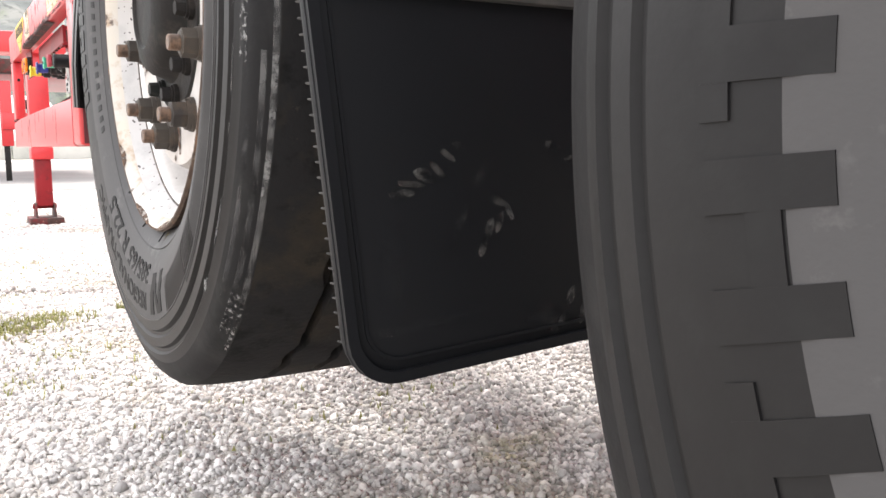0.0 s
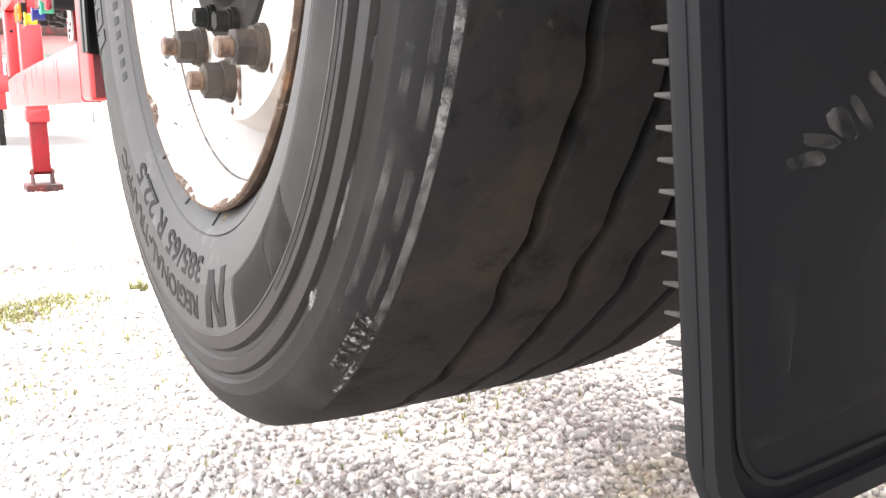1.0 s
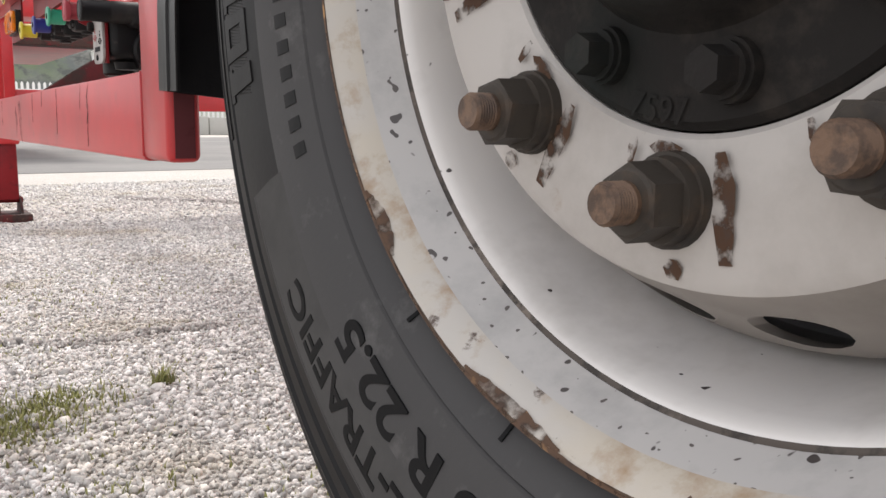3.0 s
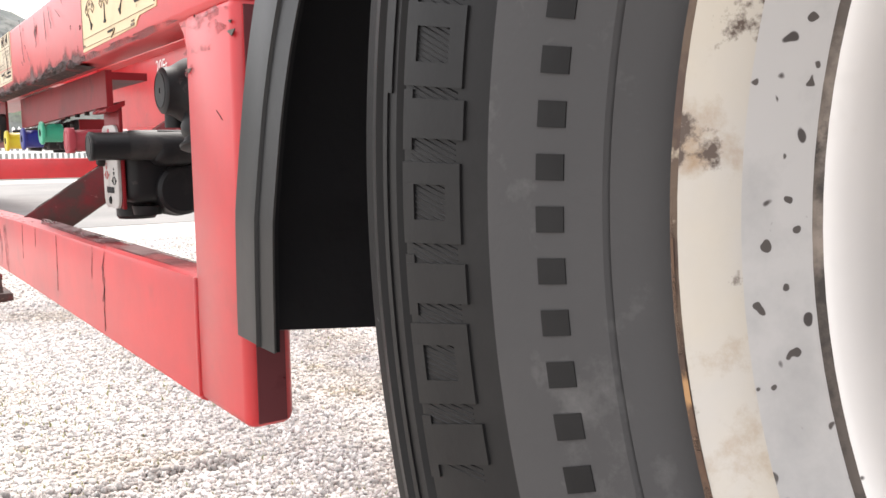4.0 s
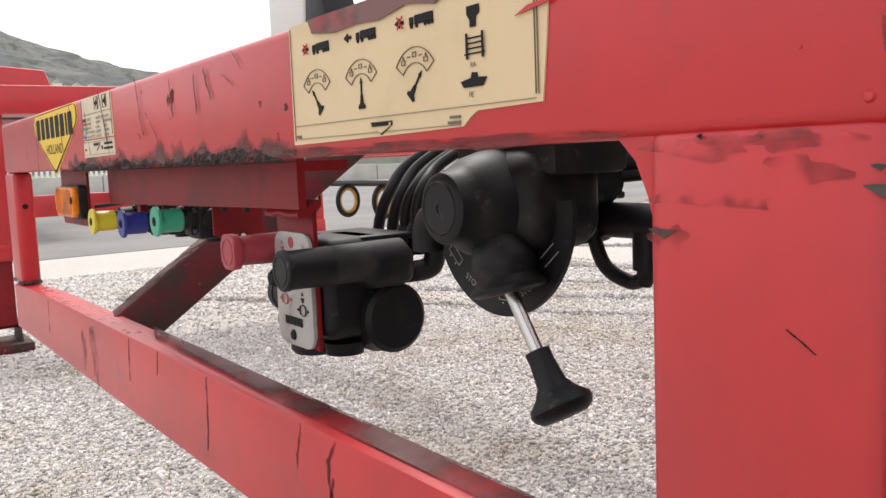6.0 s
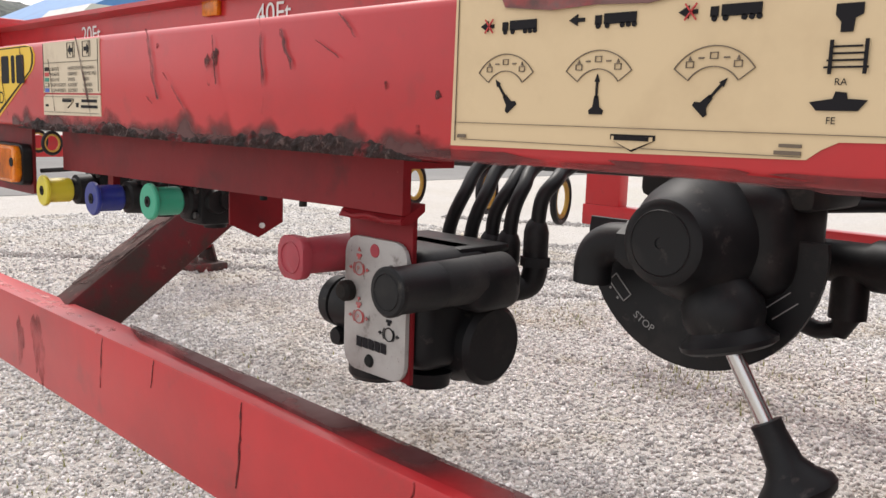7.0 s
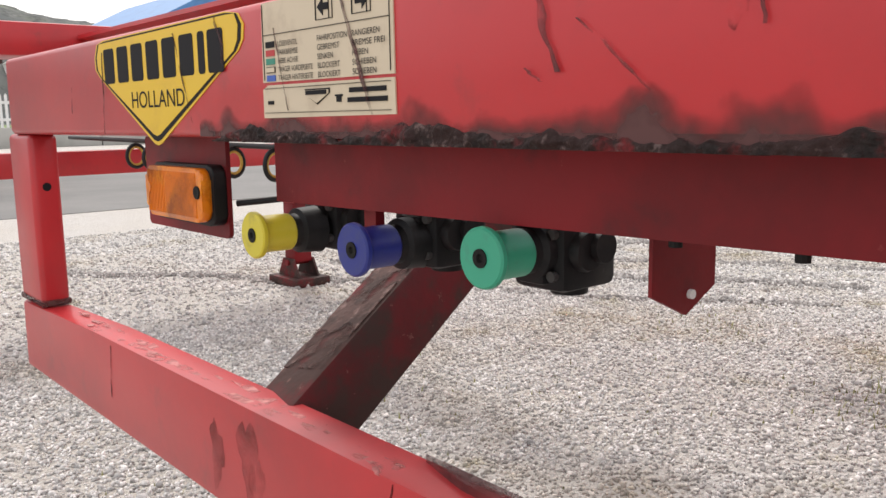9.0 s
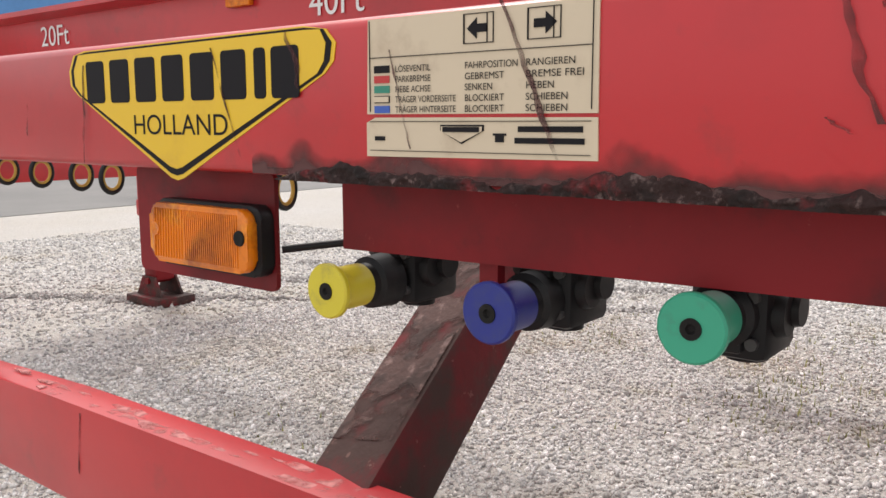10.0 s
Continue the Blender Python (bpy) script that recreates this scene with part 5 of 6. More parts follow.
# ---- park and shunt valve with its front plate
SHIFT[0] = Vector((0.006, -0.056, 0.003))
park = thing("park_valve", (0.05, 1.35, 0.72), "black park valve with a worn steel front plate", "valve")
part("front_plate", slab(bmesh.new(), rounded(1.3085, 0.670, 1.3825, 0.7785, 0.014), 0.0475, 0.0515, bevel=0.0008), PLATE, park, "worn bare steel plate with red marks")
part("plate_hole", lathe(bmesh.new(), [(0.0470, 0.0), (0.0470, 0.0052), (0.048, 0.0056)], (0, 1.346, 0.769), steps=20), KNOB_RED, park, "red dot")
part("plate_bolt", lathe(bmesh.new(), [(0.0455, 0.0), (0.0455, 0.004), (0.0475, 0.0055)], (0, 1.350, 0.6800), steps=14), IRON, park)
bm = lathe(bmesh.new(), [(0.038, 0.0), (0.038, 0.006), (0.041, 0.0085), (0.048, 0.0085)], (0, 1.3765, 0.733), steps=14)
part("side_bolt", bm, IRON, park)
for y, z, ink, up in ((1.3645, 0.7525, INK_FADED, 1), (1.3640, 0.7135, INK_FADED, -1), (1.3255, 0.7445, INK, -1), (1.3270, 0.7060, INK, 1)):
    part("ring_mark", lathe(bmesh.new(), [(0.0468, 0.0048), (0.0466, 0.0050), (0.0466, 0.0055), (0.0474, 0.0057)], (0, y, z), steps=24), ink, park)
    for a0 in (-40, 140):
        pts = [(y + r * math.cos(radians(a0 + 80 * k / 8)), z + r * math.sin(radians(a0 + 80 * k / 8))) for r, order in ((0.0066, range(9)), (0.0071, range(8, -1, -1))) for k in order]
        mark(pts, 0.0466, ink, park, "arc_mark", 0.0006)
    mark([(y + 0.0030, z + 0.0118), (y - 0.0030, z + 0.0118), (y - 0.0030, z + 0.0095), (y - 0.0014, z + 0.0095), (y - 0.0014, z + 0.0072), (y + 0.0014, z + 0.0072), (y + 0.0014, z + 0.0095), (y + 0.0030, z + 0.0095)], 0.0466, ink, park, "knob_mark", 0.0006)
    mark([(y + 0.0018, z + 0.0150 - 0.001 * up), (y - 0.0018, z + 0.0150 - 0.001 * up), (y, z + 0.0150 + 0.0022 * up)], 0.0466, ink, park, "arrow_mark", 0.0006)
    for d2 in (-1, 1):
        mark([(y + 0.0120 * d2, z + 0.0006), (y + 0.0120 * d2, z - 0.0006), (y + 0.0102 * d2, z - 0.0006), (y + 0.0102 * d2, z - 0.0017), (y + 0.0084 * d2, z), (y + 0.0102 * d2, z + 0.0017), (y + 0.0102 * d2, z + 0.0006)], 0.0466, ink, park, "arrow_mark", 0.0006)
for y, z in ((1.3645, 0.7525), (1.3640, 0.7135)):
    write("P", y + 0.0020, z - 0.0024, 0.0066, INK_FADED, park, 0.0464)
for k in range(5):
    y = 1.3655 - 0.0074 * k
    mark([(y, 0.6900), (y - 0.0062, 0.6895), (y - 0.0062, 0.6975), (y, 0.6980)], 0.0466, INK, park, "name_block")
knob_face = rounded(1.3830, 0.7430, 1.4170, 0.7770, 0.009)
k = part("red_knob", slab(bmesh.new(), knob_face, 0.006, 0.015, bevel=0.002), KNOB_RED, park, "faded red square knob")
part("knob_stem", lathe(bmesh.new(), [(0.013, 0.0), (0.013, 0.0135), (0.018, 0.0145), (0.085, 0.0160), (0.085, 0.0)], (0, 1.4000, 0.7600), steps=28), KNOB_RED, k)
part("knob_rim", lathe(bmesh.new(), [(0.0065, 0.0115), (0.0052, 0.0120), (0.0052, 0.0128), (0.0065, 0.0133)], (0, 1.4000, 0.7600), steps=32), KNOB_RED, k)
bk = (0, 1.287, 0.7505)
k = part("black_knob", lathe(bmesh.new(), [(0.0085, 0.0), (0.0085, 0.0125), (0.0078, 0.0130), (0.0085, 0.0135), (0.0085, 0.0165), (0.0100, 0.0182), (0.0140, 0.0182), (0.0155, 0.0172), (0.055, 0.0178), (0.055, 0.0)], bk, steps=36), PLASTIC, park, "round black knob")
part("knob_sleeve", lathe(bmesh.new(), [(0.055, 0.0), (0.055, 0.0168), (0.058, 0.0175), (0.130, 0.0190), (0.132, 0.017), (0.132, 0.0)], bk, steps=36), SLEEVE, k, "grey dusty sleeve")
bm = box(bmesh.new(), (0.058, 1.300, 0.676), (0.135, 1.388, 0.772), 0.014, 3)
lathe(bm, [(0.660, 0.0), (0.660, 0.020), (0.666, 0.026), (0.690, 0.029), (0.735, 0.029), (0.752, 0.024), (0.756, 0.0)], (0.090, 1.386, 0), "z", 32)
box(bm, (0.085, 1.268, 0.725), (0.140, 1.32, 0.766), 0.014, 3)
lathe(bm, [(0.652, 0.0), (0.652, 0.024), (0.656, 0.027), (0.672, 0.027), (0.672, 0.0)], (0.090, 1.386, 0), "z", 28)
lathe(bm, [(0.660, 0.0), (0.660, 0.018), (0.672, 0.020), (0.672, 0.0)], (0.088, 1.325, 0), "z", 24)
part("valve_body", bm, PLASTIC, park)
part("side_cap", lathe(bmesh.new(), [(1.392, 0.0), (1.392, 0.0225), (1.4215, 0.0230), (1.4222, 0.0205), (1.4245, 0.0205), (1.4252, 0.0230), (1.4370, 0.0222), (1.4415, 0.0180), (1.4425, 0.0)], (0.083, 0, 0.7105), "y", steps=32), PLASTIC, park, "round black cap with a groove")
part("small_plug", lathe(bmesh.new(), [(0.066, 0.0), (0.066, 0.007), (0.070, 0.0085), (0.09, 0.0085)], (0, 1.4190, 0.6830), steps=18), PLASTIC, park)
part("cylinder", lathe(bmesh.new(), [(1.288, 0.0), (1.288, 0.029), (1.292, 0.0335), (1.315, 0.0345), (1.318, 0.0365), (1.37, 0.0365)], (0.126, 0, 0.693), "y", 36), PLASTIC, park, "large black cylinder")
part("hose_block", box(bmesh.new(), (0.10, 1.305, 0.765), (0.16, 1.405, 0.772), 0.003), PLASTIC, park)
HOSES = [(1.390, 0.757, 1.375), (1.362, 0.760, 1.351), (1.336, 0.773, 1.322), (1.316, 0.776, 1.313), (1.286, 0.789, 1.278)]
for k, (y, z, y2) in enumerate(HOSES):
    h = thing("air_hose", (0.17, y, z), "black rubber air hose rising behind the beam", "hose", "air hoses")
    part("hose", tube(bmesh.new(), [(0.170, y, z - 0.012), (0.170, y - 0.004, z + 0.02), (0.178, (y + y2) / 2 - 0.006, (z + 0.835) / 2 + 0.012), (0.205, y2, 0.838), (0.26, y2 - 0.04, 0.875)], 0.0062), HOSE, h)
    if k > 1:
        part("fitting", lathe(bmesh.new(), [(z - 0.028, 0.0), (z - 0.028, 0.0085), (z - 0.022, 0.0105), (z - 0.006, 0.0105), (z, 0.0088), (z + 0.004, 0.0062)], (0.170, y, 0), "z", 18), PLASTIC, h)
elbow = thing("hose_elbow", (0.17, 1.286, 0.74), "black plastic hose elbow on the valve", "hose fitting")
part("elbow", tube(bmesh.new(), [(0.170, 1.286, 0.768), (0.170, 1.286, 0.748), (0.165, 1.292, 0.736), (0.14, 1.312, 0.732)], 0.0105), PLASTIC, elbow)
part("nut", lathe(bmesh.new(), [(0.754, 0.0), (0.754, 0.0125), (0.762, 0.0125), (0.762, 0.0)], (0.170, 1.286, 0), "z", 6), PLASTIC, elbow)

# ---- raise and lower valve with its lever
SHIFT[0] = Vector((0.008, -0.054, 0.004))
lift = thing("lift_valve", (0.08, 1.09, 0.79), "black raise and lower valve with a hand lever", "valve")
DY, DZ = 1.103, 0.801
semi = [(DY + 0.080 * math.cos(radians(a)), DZ + 0.080 * math.sin(radians(a))) for a in range(174, 367, 6)]
part("dial_plate", slab(bmesh.new(), semi, 0.100, 0.104, bevel=0.0008), PLASTIC, lift, "black dial plate with white marks")
cap = (0, 1.0925, 0.8060)
part("cap", lathe(bmesh.new(), [(0.0405, 0.0), (0.0405, 0.0030), (0.0398, 0.0032), (0.0398, 0.0180), (0.0392, 0.0185), (0.0400, 0.0192), (0.0405, 0.0222), (0.0425, 0.0248), (0.052, 0.0262), (0.058, 0.0300), (0.066, 0.0350), (0.080, 0.0390), (0.096, 0.0405), (0.112, 0.0400), (0.112, 0.0)], cap, steps=48), PLASTIC, lift)
part("housing", box(bmesh.new(), (0.078, 1.040, 0.772), (0.155, 1.128, 0.846), 0.022, 4), PLASTIC, lift)
part("mount", box(bmesh.new(), (0.092, 1.030, 0.826), (0.165, 1.142, 0.864), 0.006), PLASTIC, lift)
bm = lathe(bmesh.new(), [(0.0, 0.0), (0.0, 0.024), (0.002, 0.0275), (0.005, 0.0280), (0.008, 0.0240), (0.012, 0.0215), (0.018, 0.0235), (0.026, 0.0235), (0.036, 0.019), (0.045, 0.013), (0.045, 0.0)], (0, 0, 0), "z", 32)
foot, top_of_lever = Vector((0.0835, 1.0165, 0.666)), Vector((0.0790, 1.0660, 0.748))
along = (top_of_lever - foot).normalized()
tip = (along + Vector((0, -0.15, 0.5))).normalized()
bm.transform(Matrix.Translation(top_of_lever - tip * 0.003) @ tip.to_track_quat("Z", "Y").to_matrix().to_4x4())
part("boot", bm, PLASTIC, lift, "black rubber boot")
lever = part("lever_rod", rod(bmesh.new(), foot + along * 0.03, top_of_lever, 0.0048), CHROME, lift, "bare steel rod")
bm = lathe(bmesh.new(), [(0.0, 0.0), (0.0, 0.016), (0.003, 0.0205), (0.007, 0.0225), (0.011, 0.0215), (0.017, 0.0150), (0.024, 0.0105), (0.040, 0.0088), (0.048, 0.0090), (0.049, 0.0)], (0, 0, 0), "z", 36)
bm.transform(Matrix.Translation(foot) @ along.to_track_quat("Z", "Y").to_matrix().to_4x4())
part("grip", bm, PLASTIC, lever, "black mushroom grip")
port = part("port", tube(bmesh.new(), [(0.078, 1.115, 0.797), (0.078, 1.140, 0.798), (0.078, 1.154, 0.795), (0.078, 1.162, 0.785), (0.078, 1.163, 0.769)], 0.0125, 16), PLASTIC, lift, "black elbow port")
part("port_nut", lathe(bmesh.new(), [(1.128, 0.0), (1.128, 0.0155), (1.138, 0.0155), (1.138, 0.0)], (0.078, 0, 0.797), "y", 6), PLASTIC, port)
PALE_INK = material("pale_print", (0.26, 0.255, 0.25), 0.6)
for word, mid in (("STOP", 300), ("STOP", 240)):
    bm = text_bm(word, 0.0070)
    half = max(v.co.x for v in bm.verts) / 2
    for v in bm.verts:
        rr = 0.064 + (0.0035 - v.co.y)
        v.co = Vector((0.0994, DY + rr * math.cos(radians(mid) - (v.co.x - half) / 0.064 * 1.0), DZ + rr * math.sin(radians(mid) - (v.co.x - half) / 0.064)))
    part("lettering", bm, PALE_INK, lift)
for a, turn in ((262, 0), (325, 45), (208, -40)):
    cy, cz = DY + 0.064 * math.cos(radians(a)), DZ + 0.064 * math.sin(radians(a))
    ca, sa = math.cos(radians(turn)), math.sin(radians(turn))
    for p0, q0, p1, q1 in ((-0.009, -0.004, 0.009, -0.0034), (-0.009, 0.0034, 0.009, 0.004), (-0.009, -0.004, -0.0084, 0.004), (0.0084, -0.004, 0.009, 0.004), (-0.005, -0.0068, -0.0035, -0.0055), (0.0035, -0.0068, 0.005, -0.0055)):
        if a != 208 or p1 - p0 > 0.01:
            mark([(cy - (p * ca + q * sa), cz + (-p * sa + q * ca)) for p, q in ((p0, q0), (p1, q0), (p1, q1), (p0, q1))], 0.0992, PALE_INK, lift, "dial_line", 0.0006)
pipes = thing("pipe_fitting", (0.2, 1.05, 0.79), "black pipe fitting with a hanging hose loop", "hose fitting")
part("pipe", lathe(bmesh.new(), [(0.94, 0.0), (0.94, 0.014), (0.98, 0.014), (0.985, 0.017), (1.03, 0.017), (1.035, 0.014), (1.10, 0.014), (1.10, 0.0)], (0.20, 0, 0.787), "y", 24), PLASTIC, pipes)
part("branch", rod(bmesh.new(), (0.20, 1.045, 0.785), (0.20, 1.045, 0.750), 0.012), PLASTIC, pipes)
part("branch_tip", rod(bmesh.new(), (0.20, 1.045, 0.752), (0.20, 1.050, 0.738), 0.009, 0.006), PLASTIC, pipes)
part("loop", tube(bmesh.new(), [(0.20, 1.05, 0.742), (0.20, 1.065, 0.739), (0.195, 1.085, 0.750), (0.19, 1.092, 0.775), (0.19, 1.088, 0.79)], 0.006), HOSE, pipes)
bm = box(bmesh.new(), (0.168, 1.088, 0.768), (0.215, 1.146, 0.838), 0.010, 3)
for z in (0.786, 0.806, 0.826):
    box(bm, (0.164, 1.084, z - 0.003), (0.219, 1.150, z + 0.003), 0.002)
lathe(bm, [(1.072, 0.0), (1.072, 0.014), (1.076, 0.017), (1.090, 0.017), (1.090, 0.0)], (0.19, 0, 0.818), "y", 20)
part("valve_block", bm, PLASTIC, pipes, "ribbed black valve block")
loom = thing("cable_loom", (0.25, 0.98, 0.84), "dark bundle of cables and clips under the beam", "cable")
part("cable", tube(bmesh.new(), [(0.16, 1.12, 0.838), (0.22, 1.06, 0.834), (0.25, 0.98, 0.838), (0.25, 0.94, 0.855), (0.26, 0.93, 0.93)], 0.011), HOSE, loom)
part("cable", tube(bmesh.new(), [(0.19, 1.10, 0.820), (0.24, 1.02, 0.826), (0.27, 0.96, 0.826), (0.28, 0.93, 0.93)], 0.006), HOSE, loom)
for y in (1.02, 0.985, 0.95):
    part("clip", box(bmesh.new(), (0.235, y - 0.006, 0.818), (0.262, y + 0.006, 0.848), 0.003), PLASTIC, loom)

# ---------------------------------------------------------------- mud flap and fender
SHIFT[0] = Vector((-0.005, -0.026, 0.014))
flap = thing("mud_flap", (0.15, -0.67, 0.6), "scuffed black mud flap with a ribbed edge", "mud flap")
def flap_outline(d):
    out = []
    for x, z in rounded(0.0 + d, 0.335 + d, 0.335 - d, 0.68, 0.038 - d * 0.6, 6):
        lean = (z - 0.36) * 0.11
        out.append((x - lean * 0.95 - 0.004, z + 0.02 * (x / 0.335) * (1 if z < 0.5 else 0)))
    return out
part("sheet", slab(bmesh.new(), flap_outline(0), -0.672, -0.664, "y", bevel=0.002), FLAP, flap)
def ring(outer, inner, y0, y1):
    bm = bmesh.new()
    n = len(outer)
    v = [[bm.verts.new((p, y, q)) for p, q in loop] for loop, y in ((outer, y1), (outer, y0), (inner, y0), (inner, y1))]
    for a, b in zip(v, v[1:]):
        for k in range(n):
            bm.faces.new((a[k], a[(k + 1) % n], b[(k + 1) % n], b[k]))
    return bm
part("edge_bead", ring(flap_outline(0.0005), flap_outline(0.009), -0.6775, -0.670), FLAP, flap)
part("inner_rib", ring(flap_outline(0.0165), flap_outline(0.0190), -0.6735, -0.670), FLAP, flap)
for k in range(26):
    z = 0.370 + 0.0112 * k
    x = 0.001 - (z - 0.36) * 0.105
    part("bristle", rod(bmesh.new(), (x + 0.003, -0.668, z), (x - 0.0045, -0.656, z + 0.001), 0.0024, 0.0007, 6), BRISTLE, flap)
SCUFFS = [(0.038, 0.481, 4, 0.011), (0.046, 0.488, -6, 0.011), (0.058, 0.494, -26, 0.011), (0.069, 0.498, -42, 0.010), (0.078, 0.509, -35, 0.008), (0.088, 0.516, -20, 0.006), (0.110, 0.436, 72, 0.008), (0.116, 0.450, 68, 0.010),
          (0.126, 0.455, 70, 0.009), (0.135, 0.464, -60, 0.009), (0.124, 0.473, -35, 0.008), (0.180, 0.514, 160, 0.010), (0.203, 0.506, 10, 0.012), (0.20, 0.388, 70, 0.009), (0.190, 0.368, 60, 0.008), (0.213, 0.372, 75, 0.010)]
for k, (x, z, a, long) in enumerate(SCUFFS):
    rnd = random.Random(300 + k)
    c, sn, wide = math.cos(radians(a)), math.sin(radians(a)), 0.0036 * rnd.uniform(0.7, 1.3)
    pts = [(x + 0.005 + long * rnd.uniform(0.8, 1.15) * math.cos(t) * c - wide * math.sin(t) * sn, z + long * math.cos(t) * sn + wide * rnd.uniform(0.6, 1.2) * math.sin(t) * c) for t in [2 * math.pi * q / 14 for q in range(14)]]
    part("scuff_mark", slab(bmesh.new(), pts, -0.6726, -0.6720, "y"), FLAP_SCUFF, flap)
for k, (x0, z0, x1, z1, wide) in enumerate(((0.081, 0.432, 0.118, 0.502, 0.006), (0.03, 0.40, 0.036, 0.46, 0.02), (0.21, 0.36, 0.16, 0.38, 0.02), (0.02, 0.375, 0.12, 0.385, 0.008))):
    d2 = Vector((x1 - x0, z1 - z0)).normalized() * wide / 2
    part("faint_smear", slab(bmesh.new(), [(x0 - d2.y, z0 + d2.x), (x1 - d2.y, z1 + d2.x), (x1 + d2.y, z1 - d2.x), (x0 + d2.y, z0 - d2.x)], -0.6724, -0.6719, "y"), FLAP_SMEAR, flap)

SHIFT[0] = Vector((0, 0, 0))
fender = thing("fender", (0.2, 0, 0.69), "black plastic fender over the wheel", "fender")
ARC = [(0.700, 0.611), (0.698, 0.665), (0.693, 0.728), (0.682, 0.80), (0.660, 0.868), (0.612, 0.965), (0.51, 1.09), (0.36, 1.205), (0.19, 1.285), (0.0, 1.305), (-0.2, 1.28), (-0.4, 1.19), (-0.56, 1.06), (-0.66, 0.92), (-0.70, 0.78), (-0.708, 0.652)]
def glide(pts, rounds=5):
    ext = [Vector(p) for p in pts]
    ext = [2 * ext[0] - ext[1]] + ext + [2 * ext[-1] - ext[-2]]
    out = []
    for k in range(1, len(ext) - 2):
        p0, p1, p2, p3 = ext[k - 1:k + 3]
        for q in range(rounds):
            t = q / rounds
            out.append(0.5 * (2 * p1 + (p2 - p0) * t + (2 * p0 - 5 * p1 + 4 * p2 - p3) * t * t + (3 * p1 - p0 - 3 * p2 + p3) * t ** 3))
    out.append(ext[-2])
    return out
arc = glide(ARC)
# section: distance inward from the arc, and x
SECTION = [(0.074, -0.0085), (0.076, -0.011), (0.0535, -0.0115), (0.0522, -0.0136), (0.0508, -0.0115), (0.012, -0.011), (0.004, -0.007), (0.0, 0.002), (0.0, 0.40), (0.005, 0.40), (0.005, 0.004), (0.012, -0.006), (0.074, -0.006)]
bm, rings = bmesh.new(), []
for k, p in enumerate(arc):
    d = (arc[min(k + 1, len(arc) - 1)] - arc[max(k - 1, 0)]).normalized()
    inn = Vector((-d.y, d.x))
    lean = 0.011 * min(1, max(0, (p.y - 0.70) / 0.17))
    low = 0.04 * max(0.0, 1 - k / 6)
    rings.append([bm.verts.new((x + lean, p.x + inn.x * u, p.y + inn.y * u - low * max(0, x) / 0.4)) for u, x in SECTION])
for a, b in zip(rings, rings[1:]):
    for j in range(len(SECTION)):
        q = (j + 1) % len(SECTION)
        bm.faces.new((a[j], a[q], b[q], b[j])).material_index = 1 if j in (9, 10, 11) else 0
bm.faces.new(rings[0])
bm.faces.new(rings[-1][::-1])
# second material: inner faces, with their shade held in its colour
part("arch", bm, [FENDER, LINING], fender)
part("flap_clamp", box(bmesh.new(), (-0.030, -0.7065, 0.640), (0.34, -0.686, 0.658), 0.003), GREY_CAST, fender, "grey clamp bar above the mud flap")

# ---------------------------------------------------------------- chassis
chassis = thing("chassis", (1.25, 2, 1.0), "red steel container chassis with white length marks", "chassis")
for bx in (0.98, 1.52):
    part("main_beam", slab(bmesh.new(), [(bx - 0.06, 0.86), (bx + 0.06, 0.86), (bx + 0.06, 0.875), (bx + 0.008, 0.885), (bx + 0.008, 1.2), (bx + 0.06, 1.21), (bx + 0.06, 1.225), (bx - 0.06, 1.225), (bx - 0.06, 1.21), (bx - 0.008, 1.2), (bx - 0.008, 0.885), (bx - 0.06, 0.875)], -2.6, 5.1, "y"), RED, chassis, "red main beam with length marks")
part("bolster", box(bmesh.new(), (0.0, 5.03, 1.134), (2.4, 5.30, 1.27), 0.01), RED, chassis, "red cross bolster")
for y in (0.4,):
    part("outrigger", box(bmesh.new(), (0.09, y, 0.95), (2.4, y + 0.06, 1.10), 0.006), RED_DULL, chassis)
part("cross_member", box(bmesh.new(), (0.38, 5.12, 0.635), (1.95, 5.19, 0.742), 0.006), RED, chassis)
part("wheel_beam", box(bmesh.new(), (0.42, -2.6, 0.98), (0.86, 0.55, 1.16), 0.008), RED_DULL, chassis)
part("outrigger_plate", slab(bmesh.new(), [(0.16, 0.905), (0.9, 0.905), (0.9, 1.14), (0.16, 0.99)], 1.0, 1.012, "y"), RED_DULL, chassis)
for body, y in (("20Ft", 4.12), ("40Ft", 2.91)):
    write(body, y, 1.120, 0.085, WHITE, chassis, 0.969, 0.17)
part("marker_light", box(bmesh.new(), (0.955, 3.10, 1.160), (0.972, 3.19, 1.22), 0.005), AMBER, chassis, "amber marker light")
part("hanging_edge", box(bmesh.new(), (0.10, 0.78, 0.93), (0.42, 0.80, 0.945)), RED, chassis)

# unidentified black area under the chassis, filled with an added cylinder and straps
tank = thing("air_tank", (0.62, 0.93, 0.85), "black cylinder added in the dark gap under the chassis", "air tank")
part("cylinder_shell", lathe(bmesh.new(), [(0.36, 0.0), (0.362, 0.02), (0.372, 0.042), (0.392, 0.050), (0.82, 0.050), (0.84, 0.042), (0.85, 0.0)], (0, 0.95, 0.852), "x", 36), PLASTIC, tank)
for x in (0.45, 0.76):
    part("strap", lathe(bmesh.new(), [(x, 0.0502), (x, 0.0525), (x + 0.03, 0.0525), (x + 0.03, 0.0502)], (0, 0.95, 0.852), "x", 36), IRON, tank, "dark steel strap")

